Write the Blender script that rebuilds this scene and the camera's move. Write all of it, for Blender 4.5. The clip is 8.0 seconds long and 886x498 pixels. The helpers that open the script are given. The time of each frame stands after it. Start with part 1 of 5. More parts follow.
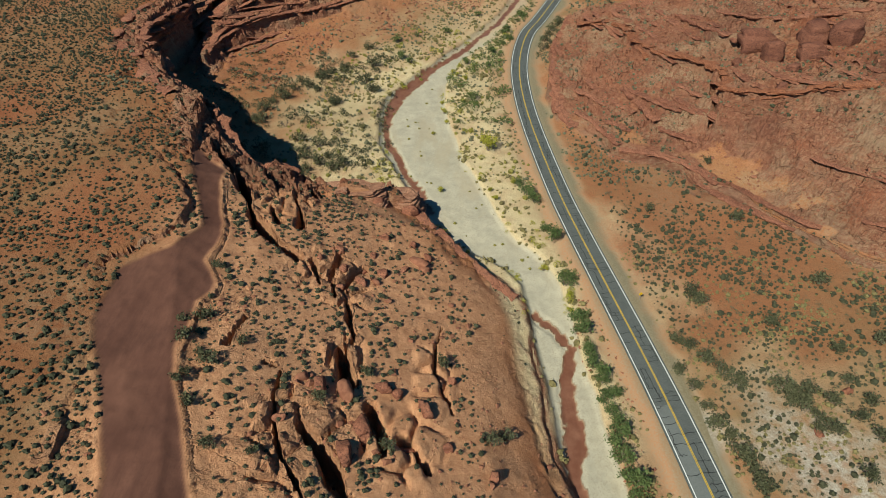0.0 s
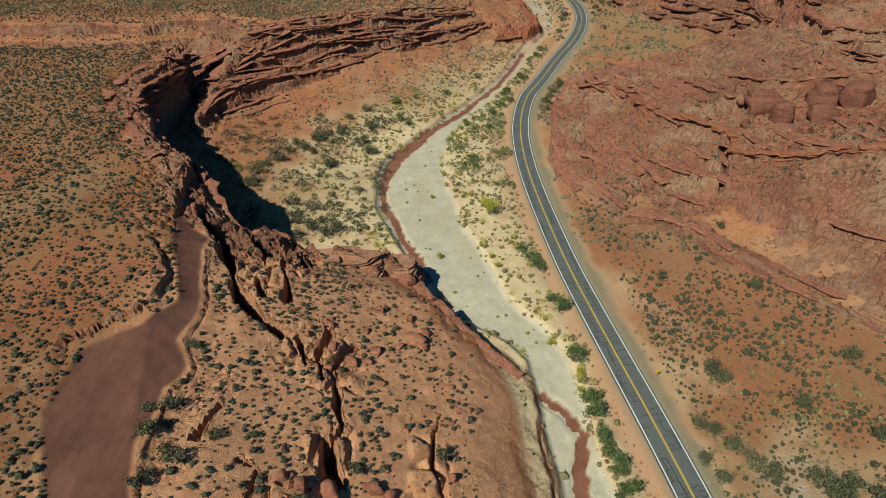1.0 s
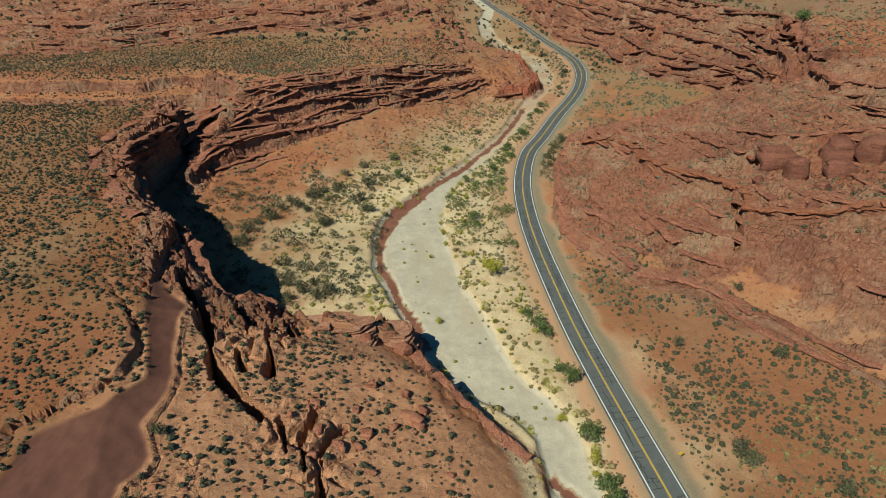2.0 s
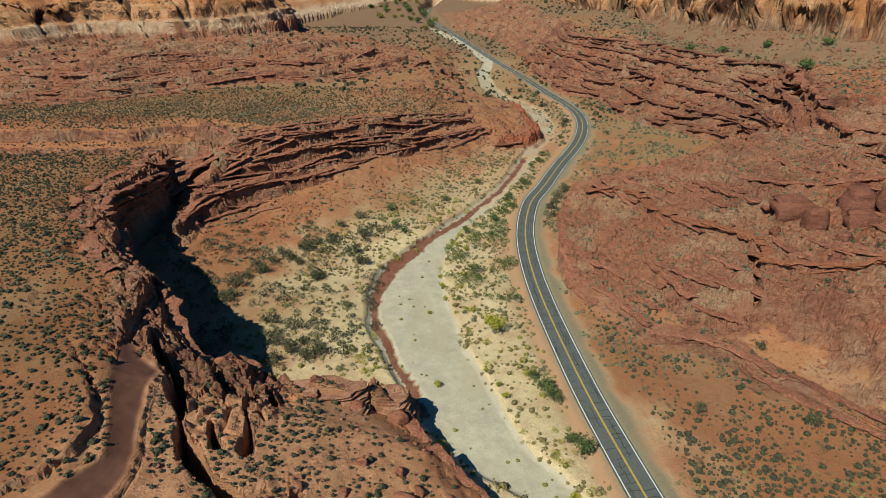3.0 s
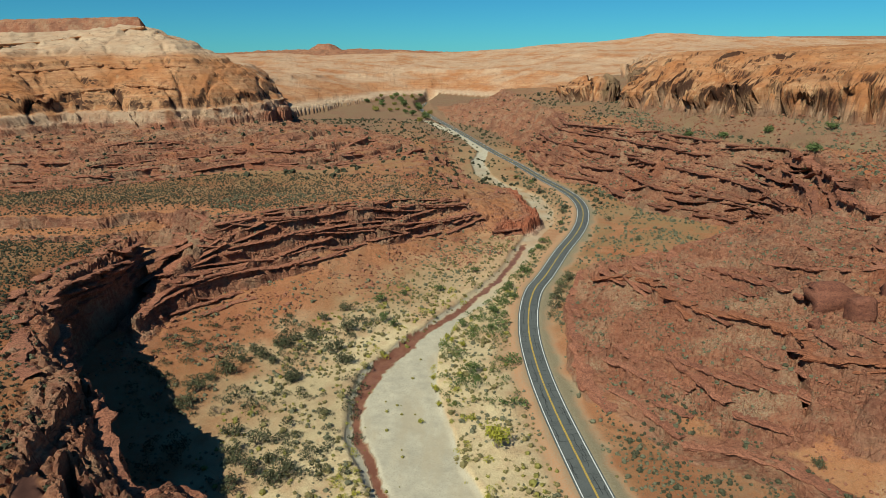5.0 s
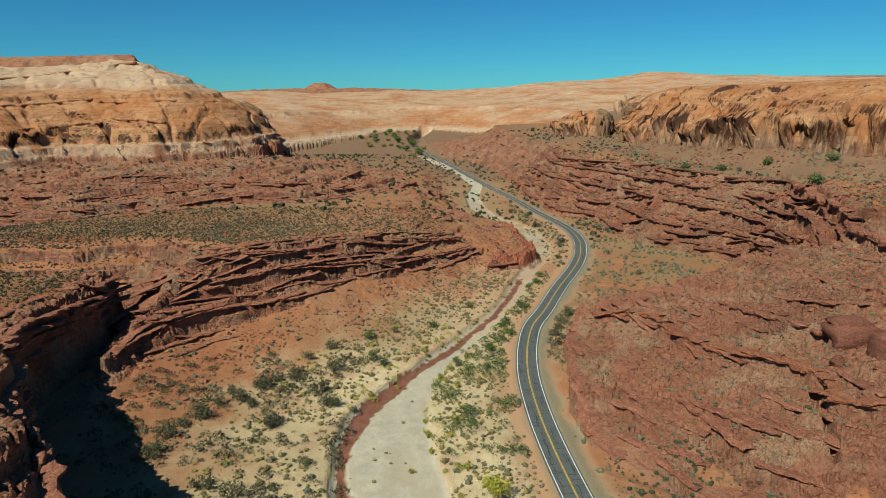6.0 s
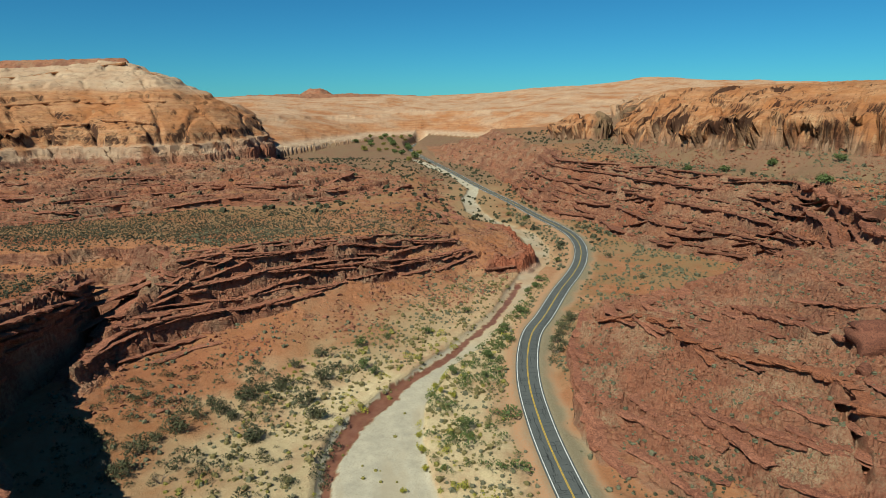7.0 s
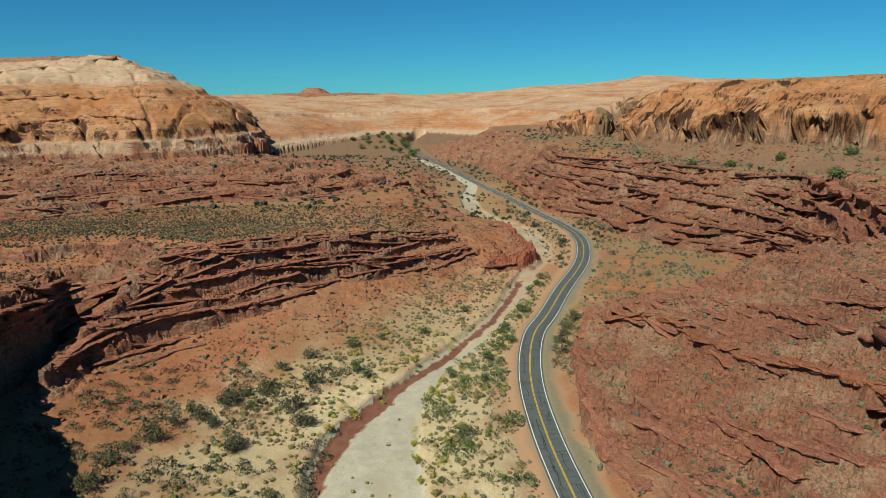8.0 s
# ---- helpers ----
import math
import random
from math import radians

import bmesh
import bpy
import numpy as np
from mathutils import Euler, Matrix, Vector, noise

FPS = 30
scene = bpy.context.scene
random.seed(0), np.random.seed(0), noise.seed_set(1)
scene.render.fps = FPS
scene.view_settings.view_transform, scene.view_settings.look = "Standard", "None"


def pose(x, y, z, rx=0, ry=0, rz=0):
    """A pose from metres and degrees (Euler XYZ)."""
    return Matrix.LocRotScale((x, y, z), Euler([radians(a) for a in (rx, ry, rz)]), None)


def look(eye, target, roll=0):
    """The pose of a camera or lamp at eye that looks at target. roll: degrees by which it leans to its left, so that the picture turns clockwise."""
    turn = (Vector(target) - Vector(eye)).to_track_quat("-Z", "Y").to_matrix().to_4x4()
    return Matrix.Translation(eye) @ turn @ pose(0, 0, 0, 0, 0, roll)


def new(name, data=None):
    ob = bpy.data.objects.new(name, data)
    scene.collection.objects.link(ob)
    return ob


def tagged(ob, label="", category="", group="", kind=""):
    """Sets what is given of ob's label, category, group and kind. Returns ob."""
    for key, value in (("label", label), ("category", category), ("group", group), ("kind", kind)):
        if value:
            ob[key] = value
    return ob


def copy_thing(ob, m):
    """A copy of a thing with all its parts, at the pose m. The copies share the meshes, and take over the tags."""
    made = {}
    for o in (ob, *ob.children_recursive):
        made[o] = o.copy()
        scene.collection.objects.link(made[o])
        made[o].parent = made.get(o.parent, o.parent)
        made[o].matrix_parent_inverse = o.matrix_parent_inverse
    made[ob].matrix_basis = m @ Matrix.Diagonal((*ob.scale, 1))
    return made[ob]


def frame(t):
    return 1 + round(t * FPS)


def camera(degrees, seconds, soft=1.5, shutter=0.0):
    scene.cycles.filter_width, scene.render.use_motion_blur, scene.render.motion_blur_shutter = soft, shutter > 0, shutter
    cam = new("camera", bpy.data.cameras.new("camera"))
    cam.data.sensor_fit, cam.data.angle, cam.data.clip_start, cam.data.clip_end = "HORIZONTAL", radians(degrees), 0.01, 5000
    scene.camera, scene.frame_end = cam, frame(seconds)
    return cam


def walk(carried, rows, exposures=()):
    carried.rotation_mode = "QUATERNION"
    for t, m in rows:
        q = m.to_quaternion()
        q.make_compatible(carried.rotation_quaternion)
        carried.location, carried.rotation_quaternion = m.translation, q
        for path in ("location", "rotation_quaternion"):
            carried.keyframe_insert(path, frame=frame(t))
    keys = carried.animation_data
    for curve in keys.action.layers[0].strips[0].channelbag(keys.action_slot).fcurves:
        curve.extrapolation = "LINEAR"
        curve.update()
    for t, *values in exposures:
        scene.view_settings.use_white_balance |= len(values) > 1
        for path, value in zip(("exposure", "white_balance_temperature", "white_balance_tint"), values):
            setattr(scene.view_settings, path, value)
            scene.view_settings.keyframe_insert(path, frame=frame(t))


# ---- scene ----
cam = camera(69.2, 8.0, soft=0.8)
METRES, EYE, TILT, LEAN, TURN = 107.0, 128.0, -39.5, 0.0, 0.0
ROWS = [
    (0.0, 0.0, 0.0, 0.0, 0.0, 0.0, -0.0),
    (0.5, 0.002, 0.0579, 0.0182, 0.02, 2.54, 0.05),
    (1.0, 0.0033, 0.1168, 0.0375, 0.04, 5.14, 0.08),
    (1.5, 0.0046, 0.1764, 0.0577, 0.06, 7.6, 0.13),
    (3.0, 0.0082, 0.355, 0.1176, 0.08, 14.35, 0.25),
    (3.5, 0.0096, 0.4146, 0.1377, 0.08, 16.38, 0.28),
    (4.0, 0.0114, 0.4736, 0.1567, 0.05, 18.39, 0.36),
    (4.5, 0.0138, 0.5319, 0.1762, -0.04, 20.38, 0.46),
    (5.0, 0.0165, 0.5904, 0.1959, -0.18, 22.39, 0.61),
    (6.5, 0.0248, 0.7704, 0.2531, -0.76, 26.23, 1.07),
    (7.0, 0.0277, 0.8312, 0.2739, -0.86, 26.23, 1.14),
    (7.5, 0.0306, 0.8922, 0.2945, -0.92, 26.24, 1.18),
    (8.0, 0.034, 0.9486, 0.3144, -0.97, 26.23, 1.23),
]
walk(cam, [(t, pose(0, 0, EYE, TILT, LEAN, TURN) @ pose(METRES * x, METRES * y, METRES * z, 90 + pitch, roll, yaw)) for t, x, y, z, yaw, pitch, roll in ROWS],
     exposures=[(0.0, 0.20, 6550, 1), (8.0, 0.22, 6500, 1)])

# ---- world, sun ----
SUN_EL = radians(46)
SUN_TO = Vector((-0.60 * math.cos(SUN_EL), -0.80 * math.cos(SUN_EL), math.sin(SUN_EL)))
world = bpy.data.worlds.new("desert_sky")
scene.world = world
world.use_nodes = True
wn = world.node_tree
sky = wn.nodes.new("ShaderNodeTexSky")
sky.sky_type = "NISHITA"
sky.sun_disc = False
sky.sun_elevation = SUN_EL
sky.sun_rotation = math.atan2(SUN_TO.x, SUN_TO.y)
sky.altitude = 2200
sky.air_density = 1.0
sky.dust_density = 0.0
sky.ozone_density = 1.5
deep = wn.nodes.new("ShaderNodeMix")
deep.data_type, deep.blend_type = "RGBA", "MULTIPLY"
deep.inputs[0].default_value = 1.0
deep.inputs[7].default_value = (0.24, 0.88, 1.27, 1)
wn.links.new(sky.outputs[0], deep.inputs[6])
wn.links.new(deep.outputs[2], wn.nodes["Background"].inputs[0])
wn.nodes["Background"].inputs[1].default_value = 0.050
sun = new("sun", bpy.data.lights.new("sun", "SUN"))
sun.data.energy = 5.0
sun.data.angle = radians(0.55)
sun.data.color = (1.0, 0.965, 0.86)
sun.matrix_world = look(SUN_TO * 500, (0, 0, 0))


# ---- materials ----
def shader(name, rough=0.9, spec=0.2):
    mat = bpy.data.materials.new(name)
    mat.use_nodes = True
    nt = mat.node_tree
    b = nt.nodes["Principled BSDF"]
    b.inputs["Roughness"].default_value = rough
    b.inputs["Specular IOR Level"].default_value = spec
    return mat, nt, b


def node(nt, kind, **sets):
    n = nt.nodes.new(kind)
    for k, v in sets.items():
        n.inputs[k.replace("_", " ")].default_value = v
    return n


def mix(nt, fac, a, b, blend="MIX"):
    """A colour mix; each argument is a socket or a value."""
    m = nt.nodes.new("ShaderNodeMix")
    m.data_type = "RGBA"
    m.blend_type = blend
    for i, v in ((0, fac), (6, a), (7, b)):
        if isinstance(v, bpy.types.NodeSocket):
            nt.links.new(v, m.inputs[i])
        elif i == 0:
            m.inputs[i].default_value = v
        else:
            m.inputs[i].default_value = (*v, 1)
    return m.outputs[2]


def fac(nt, src, lo, hi, a=0.0, b=1.0):
    r = nt.nodes.new("ShaderNodeMapRange")
    nt.links.new(src, r.inputs[0])
    for i, v in zip((1, 2, 3, 4), (lo, hi, a, b)):
        r.inputs[i].default_value = v
    return r.outputs[0]


def mul(nt, a, b, op="MULTIPLY"):
    m = nt.nodes.new("ShaderNodeMath")
    m.operation = op
    for i, v in ((0, a), (1, b)):
        if isinstance(v, bpy.types.NodeSocket):
            nt.links.new(v, m.inputs[i])
        else:
            m.inputs[i].default_value = v
    return m.outputs[0]


def tex(nt, scale, detail=4, rough=0.6, stretch=(1, 1, 1), distort=0.0):
    """World-space noise, scale in features per metre."""
    g = nt.nodes.new("ShaderNodeNewGeometry")
    mp = nt.nodes.new("ShaderNodeMapping")
    mp.inputs["Scale"].default_value = stretch
    nt.links.new(g.outputs["Position"], mp.inputs[0])
    n = node(nt, "ShaderNodeTexNoise", Scale=scale, Detail=detail, Roughness=rough, Distortion=distort)
    nt.links.new(mp.outputs[0], n.inputs[0])
    return n.outputs[0]


def bump(nt, bsdf, height, strength, dist):
    b = node(nt, "ShaderNodeBump", Strength=strength, Distance=dist)
    nt.links.new(height, b.inputs["Height"])
    nt.links.new(b.outputs[0], bsdf.inputs["Normal"])


def attr(nt, name):
    a = nt.nodes.new("ShaderNodeAttribute")
    a.attribute_name = name
    s = nt.nodes.new("ShaderNodeSeparateColor")
    nt.links.new(a.outputs["Color"], s.inputs[0])
    return s.outputs


def joints(nt, scale, stretch, wide):
    """Thin wandering joint lines, 1 on the line."""
    g = nt.nodes.new("ShaderNodeNewGeometry")
    mp = nt.nodes.new("ShaderNodeMapping")
    mp.inputs["Scale"].default_value = stretch
    mp.inputs["Rotation"].default_value = (0.0, 0.0, 0.6)
    nt.links.new(g.outputs["Position"], mp.inputs[0])
    wob = node(nt, "ShaderNodeTexNoise", Scale=scale * 1.6, Detail=4)
    nt.links.new(mp.outputs[0], wob.inputs[0])
    push = nt.nodes.new("ShaderNodeMix")
    push.data_type, push.blend_type = "RGBA", "ADD"
    push.inputs[0].default_value = 0.55 / scale
    nt.links.new(mp.outputs[0], push.inputs[6])
    nt.links.new(wob.outputs[1], push.inputs[7])
    v = nt.nodes.new("ShaderNodeTexVoronoi")
    v.feature = "DISTANCE_TO_EDGE"
    v.inputs["Scale"].default_value = scale
    nt.links.new(push.outputs[2], v.inputs["Vector"])
    return fac(nt, v.outputs["Distance"], wide * 0.5, wide * 1.6, 1, 0)


def ground_material():
    mat, nt, b = shader("desert_ground", 0.95, 0.1)
    sand, rock, gravel = attr(nt, "cover_a")[:3]
    upper, slick, grass = attr(nt, "cover_b")[:3]
    pale, wet, cap = attr(nt, "cover_c")[:3]
    big, mid, fine = tex(nt, 0.02, 5), tex(nt, 0.22, 6, 0.65), tex(nt, 2.2, 5, 0.7)
    grain = tex(nt, 9.0, 3, 0.7)
    clod = tex(nt, 0.9, 6, 0.75)
    # loose soil
    col = mix(nt, fac(nt, big, 0.35, 0.65), (0.285, 0.106, 0.043), (0.325, 0.138, 0.064))
    col = mix(nt, fac(nt, mid, 0.42, 0.68), col, (0.37, 0.165, 0.082))
    col = mix(nt, fac(nt, clod, 0.48, 0.62, 0, 0.7), col, (0.245, 0.098, 0.045))
    col = mix(nt, fac(nt, fine, 0.5, 0.62, 0, 0.7), col, (0.19, 0.08, 0.04))
    col = mix(nt, fac(nt, grain, 0.52, 0.64, 0, 0.5), col, (0.46, 0.27, 0.165))
    flat, east = attr(nt, "cover_f")[:2]
    umber = mix(nt, fac(nt, mid, 0.38, 0.64), (0.190, 0.071, 0.031), (0.245, 0.102, 0.046))
    umber = mix(nt, fac(nt, fine, 0.5, 0.64, 0, 0.5), umber, (0.14, 0.060, 0.032))
    col = mix(nt, mul(nt, flat, fac(nt, tex(nt, 0.03, 4), 0.36, 0.6, 0.55, 0.95)), col, umber)
    col = mix(nt, mul(nt, east, fac(nt, mid, 0.4, 0.6, 0.35, 0.7)), col, mix(nt, fac(nt, fine, 0.42, 0.62), (0.27, 0.108, 0.05), (0.19, 0.090, 0.045)))
    # dry grass and pale silt
    silt = mix(nt, fac(nt, fine, 0.4, 0.65), (0.60, 0.475, 0.285), (0.45, 0.35, 0.195))
    col = mix(nt, mul(nt, pale, fac(nt, mid, 0.3, 0.55, 0.65, 1.0)), col, silt)
    turf = mix(nt, fac(nt, fine, 0.38, 0.62), (0.17, 0.125, 0.06), (0.27, 0.175, 0.085))
    col = mix(nt, mul(nt, grass, fac(nt, mid, 0.3, 0.6, 0.3, 0.95)), col, turf)
    # bedrock in thin level beds
    beds = tex(nt, 0.55, 5, 0.6, (0.06, 0.06, 1.0), 0.4)
    thin = tex(nt, 2.6, 4, 0.6, (0.05, 0.05, 1.0), 0.3)
    red = mix(nt, fac(nt, beds, 0.36, 0.62), (0.190, 0.074, 0.044), (0.300, 0.126, 0.073))
    red = mix(nt, fac(nt, thin, 0.5, 0.7, 0, 0.6), red, (0.09, 0.036, 0.027))
    red = mix(nt, fac(nt, mid, 0.5, 0.72, 0, 0.75), red, (0.33, 0.170, 0.102))
    red = mix(nt, fac(nt, clod, 0.5, 0.6, 0, 0.7), red, (0.37, 0.20, 0.12))
    red = mix(nt, fac(nt, fine, 0.54, 0.64, 0, 0.6), red, (0.10, 0.044, 0.031))
    red = mix(nt, fac(nt, grain, 0.54, 0.64, 0, 0.5), red, (0.36, 0.20, 0.13))
    red = mix(nt, fac(nt, tex(nt, 0.06, 5, 0.7), 0.5, 0.64, 0, 0.7), red, (0.31, 0.205, 0.13))
    tan = mix(nt, fac(nt, beds, 0.38, 0.62), (0.41, 0.195, 0.088), (0.485, 0.268, 0.14))
    tan = mix(nt, fac(nt, tex(nt, 0.035, 4, 0.6, (1, 1, 1.5)), 0.42, 0.62), tan, (0.40, 0.165, 0.065))
    tan = mix(nt, fac(nt, clod, 0.5, 0.64, 0, 0.5), tan, (0.28, 0.13, 0.065))
    tan = mix(nt, fac(nt, tex(nt, 0.16, 6, 0.7, (0.5, 0.5, 2.2), 0.5), 0.5, 0.62, 0, 0.6), tan, (0.31, 0.125, 0.058))
    tan = mix(nt, fac(nt, tex(nt, 0.3, 3, 0.5, (0.03, 0.03, 1.0), 0.3), 0.54, 0.59, 0, 0.3), tan, (0.24, 0.10, 0.05))
    # dark varnish runs down the steep upper faces; their near-black also paints alcove shade
    geo = nt.nodes.new("ShaderNodeNewGeometry")
    nz = nt.nodes.new("ShaderNodeSeparateXYZ")
    nt.links.new(geo.outputs["True Normal"], nz.inputs[0])
    steep = fac(nt, nz.outputs[2], 0.35, 0.62, 1, 0)
    runs = fac(nt, tex(nt, 0.055, 6, 0.66, (1, 1, 0.30), 0.3), 0.46, 0.52)
    cream = fac(nt, tex(nt, 0.11, 4, 0.6, (1, 1, 0.15), 0.25), 0.52, 0.58)
    tan = mix(nt, mul(nt, mul(nt, steep, cream), 0.5), tan, (0.52, 0.33, 0.18))
    tan = mix(nt, mul(nt, mul(nt, steep, runs), mul(nt, 0.92, mul(nt, cap, 0.85), "SUBTRACT")), tan, (0.040, 0.018, 0.013))
    stone = mix(nt, upper, red, tan)
    stone = mix(nt, cap, stone, mix(nt, fac(nt, tex(nt, 0.09, 6, 0.7, (0.6, 0.6, 2.0), 0.3), 0.36, 0.66), (0.52, 0.39, 0.265), (0.43, 0.275, 0.17)))
    broken = fac(nt, tex(nt, 0.13, 4, 0.6), 0.47, 0.60)
    joint = mul(nt, joints(nt, 0.13, (0.55, 1.5, 2.5), 0.012), broken)
    hair = mul(nt, joints(nt, 0.5, (0.4, 1.4, 3.0), 0.014), fac(nt, tex(nt, 0.3, 4, 0.6), 0.46, 0.62))
    stone = mix(nt, mul(nt, joint, 0.85), stone, (0.05, 0.022, 0.016))
    stone = mix(nt, mul(nt, hair, 0.6), stone, (0.07, 0.032, 0.024))
    rk = fac(nt, mul(nt, rock, fac(nt, mid, 0.3, 0.7, -0.25, 0.25), "ADD"), 0.35, 0.65)
    level = mul(nt, fac(nt, nz.outputs[2], 0.90, 0.98), fac(nt, tex(nt, 0.11, 5, 0.65), 0.42, 0.56))
    rk = mul(nt, rk, mul(nt, 1.0, mul(nt, level, mul(nt, 0.75, mul(nt, upper, 0.6), "SUBTRACT")), "SUBTRACT"))
    stone = mix(nt, mul(nt, fac(nt, tex(nt, 0.035, 5, 0.65), 0.5, 0.62, 0, 0.6), mul(nt, 1.0, upper, "SUBTRACT")), stone, (0.115, 0.048, 0.034))
    col = mix(nt, rk, col, stone)
    lower = mul(nt, 1.0, upper, "SUBTRACT")
    col = mix(nt, mul(nt, mul(nt, fac(nt, tex(nt, 0.028, 5, 0.6), 0.52, 0.60, 0, 0.35), fac(nt, clod, 0.40, 0.58)), lower), col, (0.31, 0.225, 0.135))
    col = mix(nt, mul(nt, mul(nt, fac(nt, tex(nt, 0.021, 5, 0.62, (1.3, 1, 1)), 0.53, 0.60, 0, 0.55), fac(nt, fine, 0.62, 0.40)), lower), col, (0.29, 0.090, 0.042))
    scree, hill, wall = attr(nt, "cover_e")[:3]
    debris = mix(nt, fac(nt, fine, 0.36, 0.62), (0.27, 0.165, 0.10), (0.13, 0.066, 0.042))
    debris = mix(nt, fac(nt, tex(nt, 0.05, 5, 0.6), 0.45, 0.6, 0, 0.7), debris, (0.19, 0.135, 0.075))
    col = mix(nt, mul(nt, scree, 0.9), col, debris)
    rust = mix(nt, fac(nt, tex(nt, 0.08, 6, 0.68), 0.36, 0.62), (0.285, 0.114, 0.066), (0.22, 0.090, 0.056))
    rust = mix(nt, fac(nt, clod, 0.52, 0.66, 0, 0.55), rust, (0.38, 0.19, 0.115))
    rust = mix(nt, fac(nt, fine, 0.53, 0.66, 0, 0.7), rust, (0.11, 0.047, 0.032))
    col = mix(nt, mul(nt, mul(nt, hill, fac(nt, mid, 0.36, 0.56, 0.25, 0.8)), rk), col, rust)
    grit = mul(nt, mul(nt, hill, fac(nt, tex(nt, 0.045, 5, 0.62), 0.50, 0.60)), fac(nt, fine, 0.42, 0.58))
    col = mix(nt, mul(nt, grit, 0.75), col, (0.36, 0.27, 0.165))
    col = mix(nt, mul(nt, wall, 0.8), col, mix(nt, fac(nt, clod, 0.4, 0.62), (0.25, 0.070, 0.038), (0.33, 0.115, 0.062)))
    # smooth bare channel bed
    bed = mix(nt, fac(nt, tex(nt, 0.12, 6, 0.7, (1, 0.4, 1)), 0.4, 0.62), (0.100, 0.044, 0.031), (0.142, 0.064, 0.044))
    bed = mix(nt, fac(nt, fine, 0.52, 0.64, 0, 0.4), bed, (0.10, 0.045, 0.030))
    bed = mix(nt, fac(nt, tex(nt, 0.05, 5, 0.6), 0.5, 0.64, 0, 0.35), bed, (0.19, 0.088, 0.058))
    bed = mix(nt, fac(nt, tex(nt, 0.35, 4, 0.6, (1.0, 0.16, 1)), 0.5, 0.66, 0, 0.45), bed, (0.075, 0.034, 0.025))
    col = mix(nt, slick, col, bed)
    # wash sand, roadside gravel, wet mud
    wash = mix(nt, fac(nt, mid, 0.38, 0.66), (0.435, 0.385, 0.285), (0.345, 0.308, 0.232))
    wash = mix(nt, fac(nt, fine, 0.50, 0.66, 0, 0.6), wash, (0.27, 0.225, 0.165))
    wash = mix(nt, fac(nt, tex(nt, 0.06, 5, 0.6, (1.6, 0.5, 1)), 0.50, 0.62, 0, 0.6), wash, (0.36, 0.295, 0.20))
    col = mix(nt, sand, col, wash)
    shoulder = mix(nt, fac(nt, fine, 0.4, 0.65), (0.40, 0.20, 0.10), (0.34, 0.24, 0.15))
    col = mix(nt, gravel, col, shoulder)
    verge, chalk, spur = attr(nt, "cover_d")[:3]
    col = mix(nt, mul(nt, verge, 0.8), col, mix(nt, fac(nt, fine, 0.4, 0.62), (0.15, 0.150, 0.095), (0.23, 0.205, 0.135)))
    col = mix(nt, mul(nt, chalk, fac(nt, mid, 0.36, 0.56)), col, mix(nt, fac(nt, fine, 0.4, 0.65), (0.47, 0.41, 0.33), (0.27, 0.21, 0.15)))
    col = mix(nt, mul(nt, spur, fac(nt, mid, 0.36, 0.6, 0.6, 0.95)), col, mix(nt, fac(nt, clod, 0.40, 0.62), (0.55, 0.29, 0.155), (0.42, 0.20, 0.105)))
    mud = mix(nt, fac(nt, mid, 0.4, 0.62), (0.155, 0.062, 0.038), (0.205, 0.092, 0.058))
    col = mix(nt, wet, col, mud)
    nt.links.new(col, b.inputs["Base Color"])
    rgh = fac(nt, wet, 0, 1, 0.95, 0.35)
    nt.links.new(rgh, b.inputs["Roughness"])
    hh = mul(nt, mul(nt, mul(nt, fine, mul(nt, clod, 1.6), "ADD"), mul(nt, grain, 0.35), "ADD"), mul(nt, thin, mul(nt, rk, 1.5)), "ADD")
    smooth = mul(nt, 1.0, mul(nt, mul(nt, sand, slick, "MAXIMUM"), mul(nt, gravel, wet, "MAXIMUM"), "MAXIMUM"), "SUBTRACT")
    hh = mul(nt, hh, mul(nt, fac(nt, smooth, 0, 1, 0.16, 1.0), fac(nt, rk, 0, 1, 0.55, 1.0)))
    hh = mul(nt, hh, mul(nt, mul(nt, mul(nt, joint, 1.2), mul(nt, hair, 0.5), "ADD"), rk), "SUBTRACT")
    bump(nt, b, hh, 1.0, 0.34)
    return mat


def plain_material(name, a, c, scale, rough=0.9, bumpy=0.3, dist=0.02, spec=0.2):
    mat, nt, b = shader(name, rough, spec)
    n1, n2 = tex(nt, scale, 5), tex(nt, scale * 0.12, 4)
    col = mix(nt, fac(nt, n1, 0.38, 0.65), a, c)
    col = mix(nt, fac(nt, n2, 0.45, 0.7, 0, 0.35), col, tuple(v * 0.7 for v in a))
    nt.links.new(col, b.inputs["Base Color"])
    bump(nt, b, n1, bumpy, dist)
    return mat


def leaf_material(name, dark, light):
    mat, nt, b = shader(name, 0.75, 0.15)
    g = nt.nodes.new("ShaderNodeNewGeometry")
    o = nt.nodes.new("ShaderNodeObjectInfo")
    r = mul(nt, mul(nt, g.outputs["Random Per Island"], 0.7), mul(nt, o.outputs["Random"], 0.3), "ADD")
    col = mix(nt, r, dark, light)
    nt.links.new(col, b.inputs["Base Color"])
    b.inputs["Subsurface Weight"].default_value = 0.0
    return mat


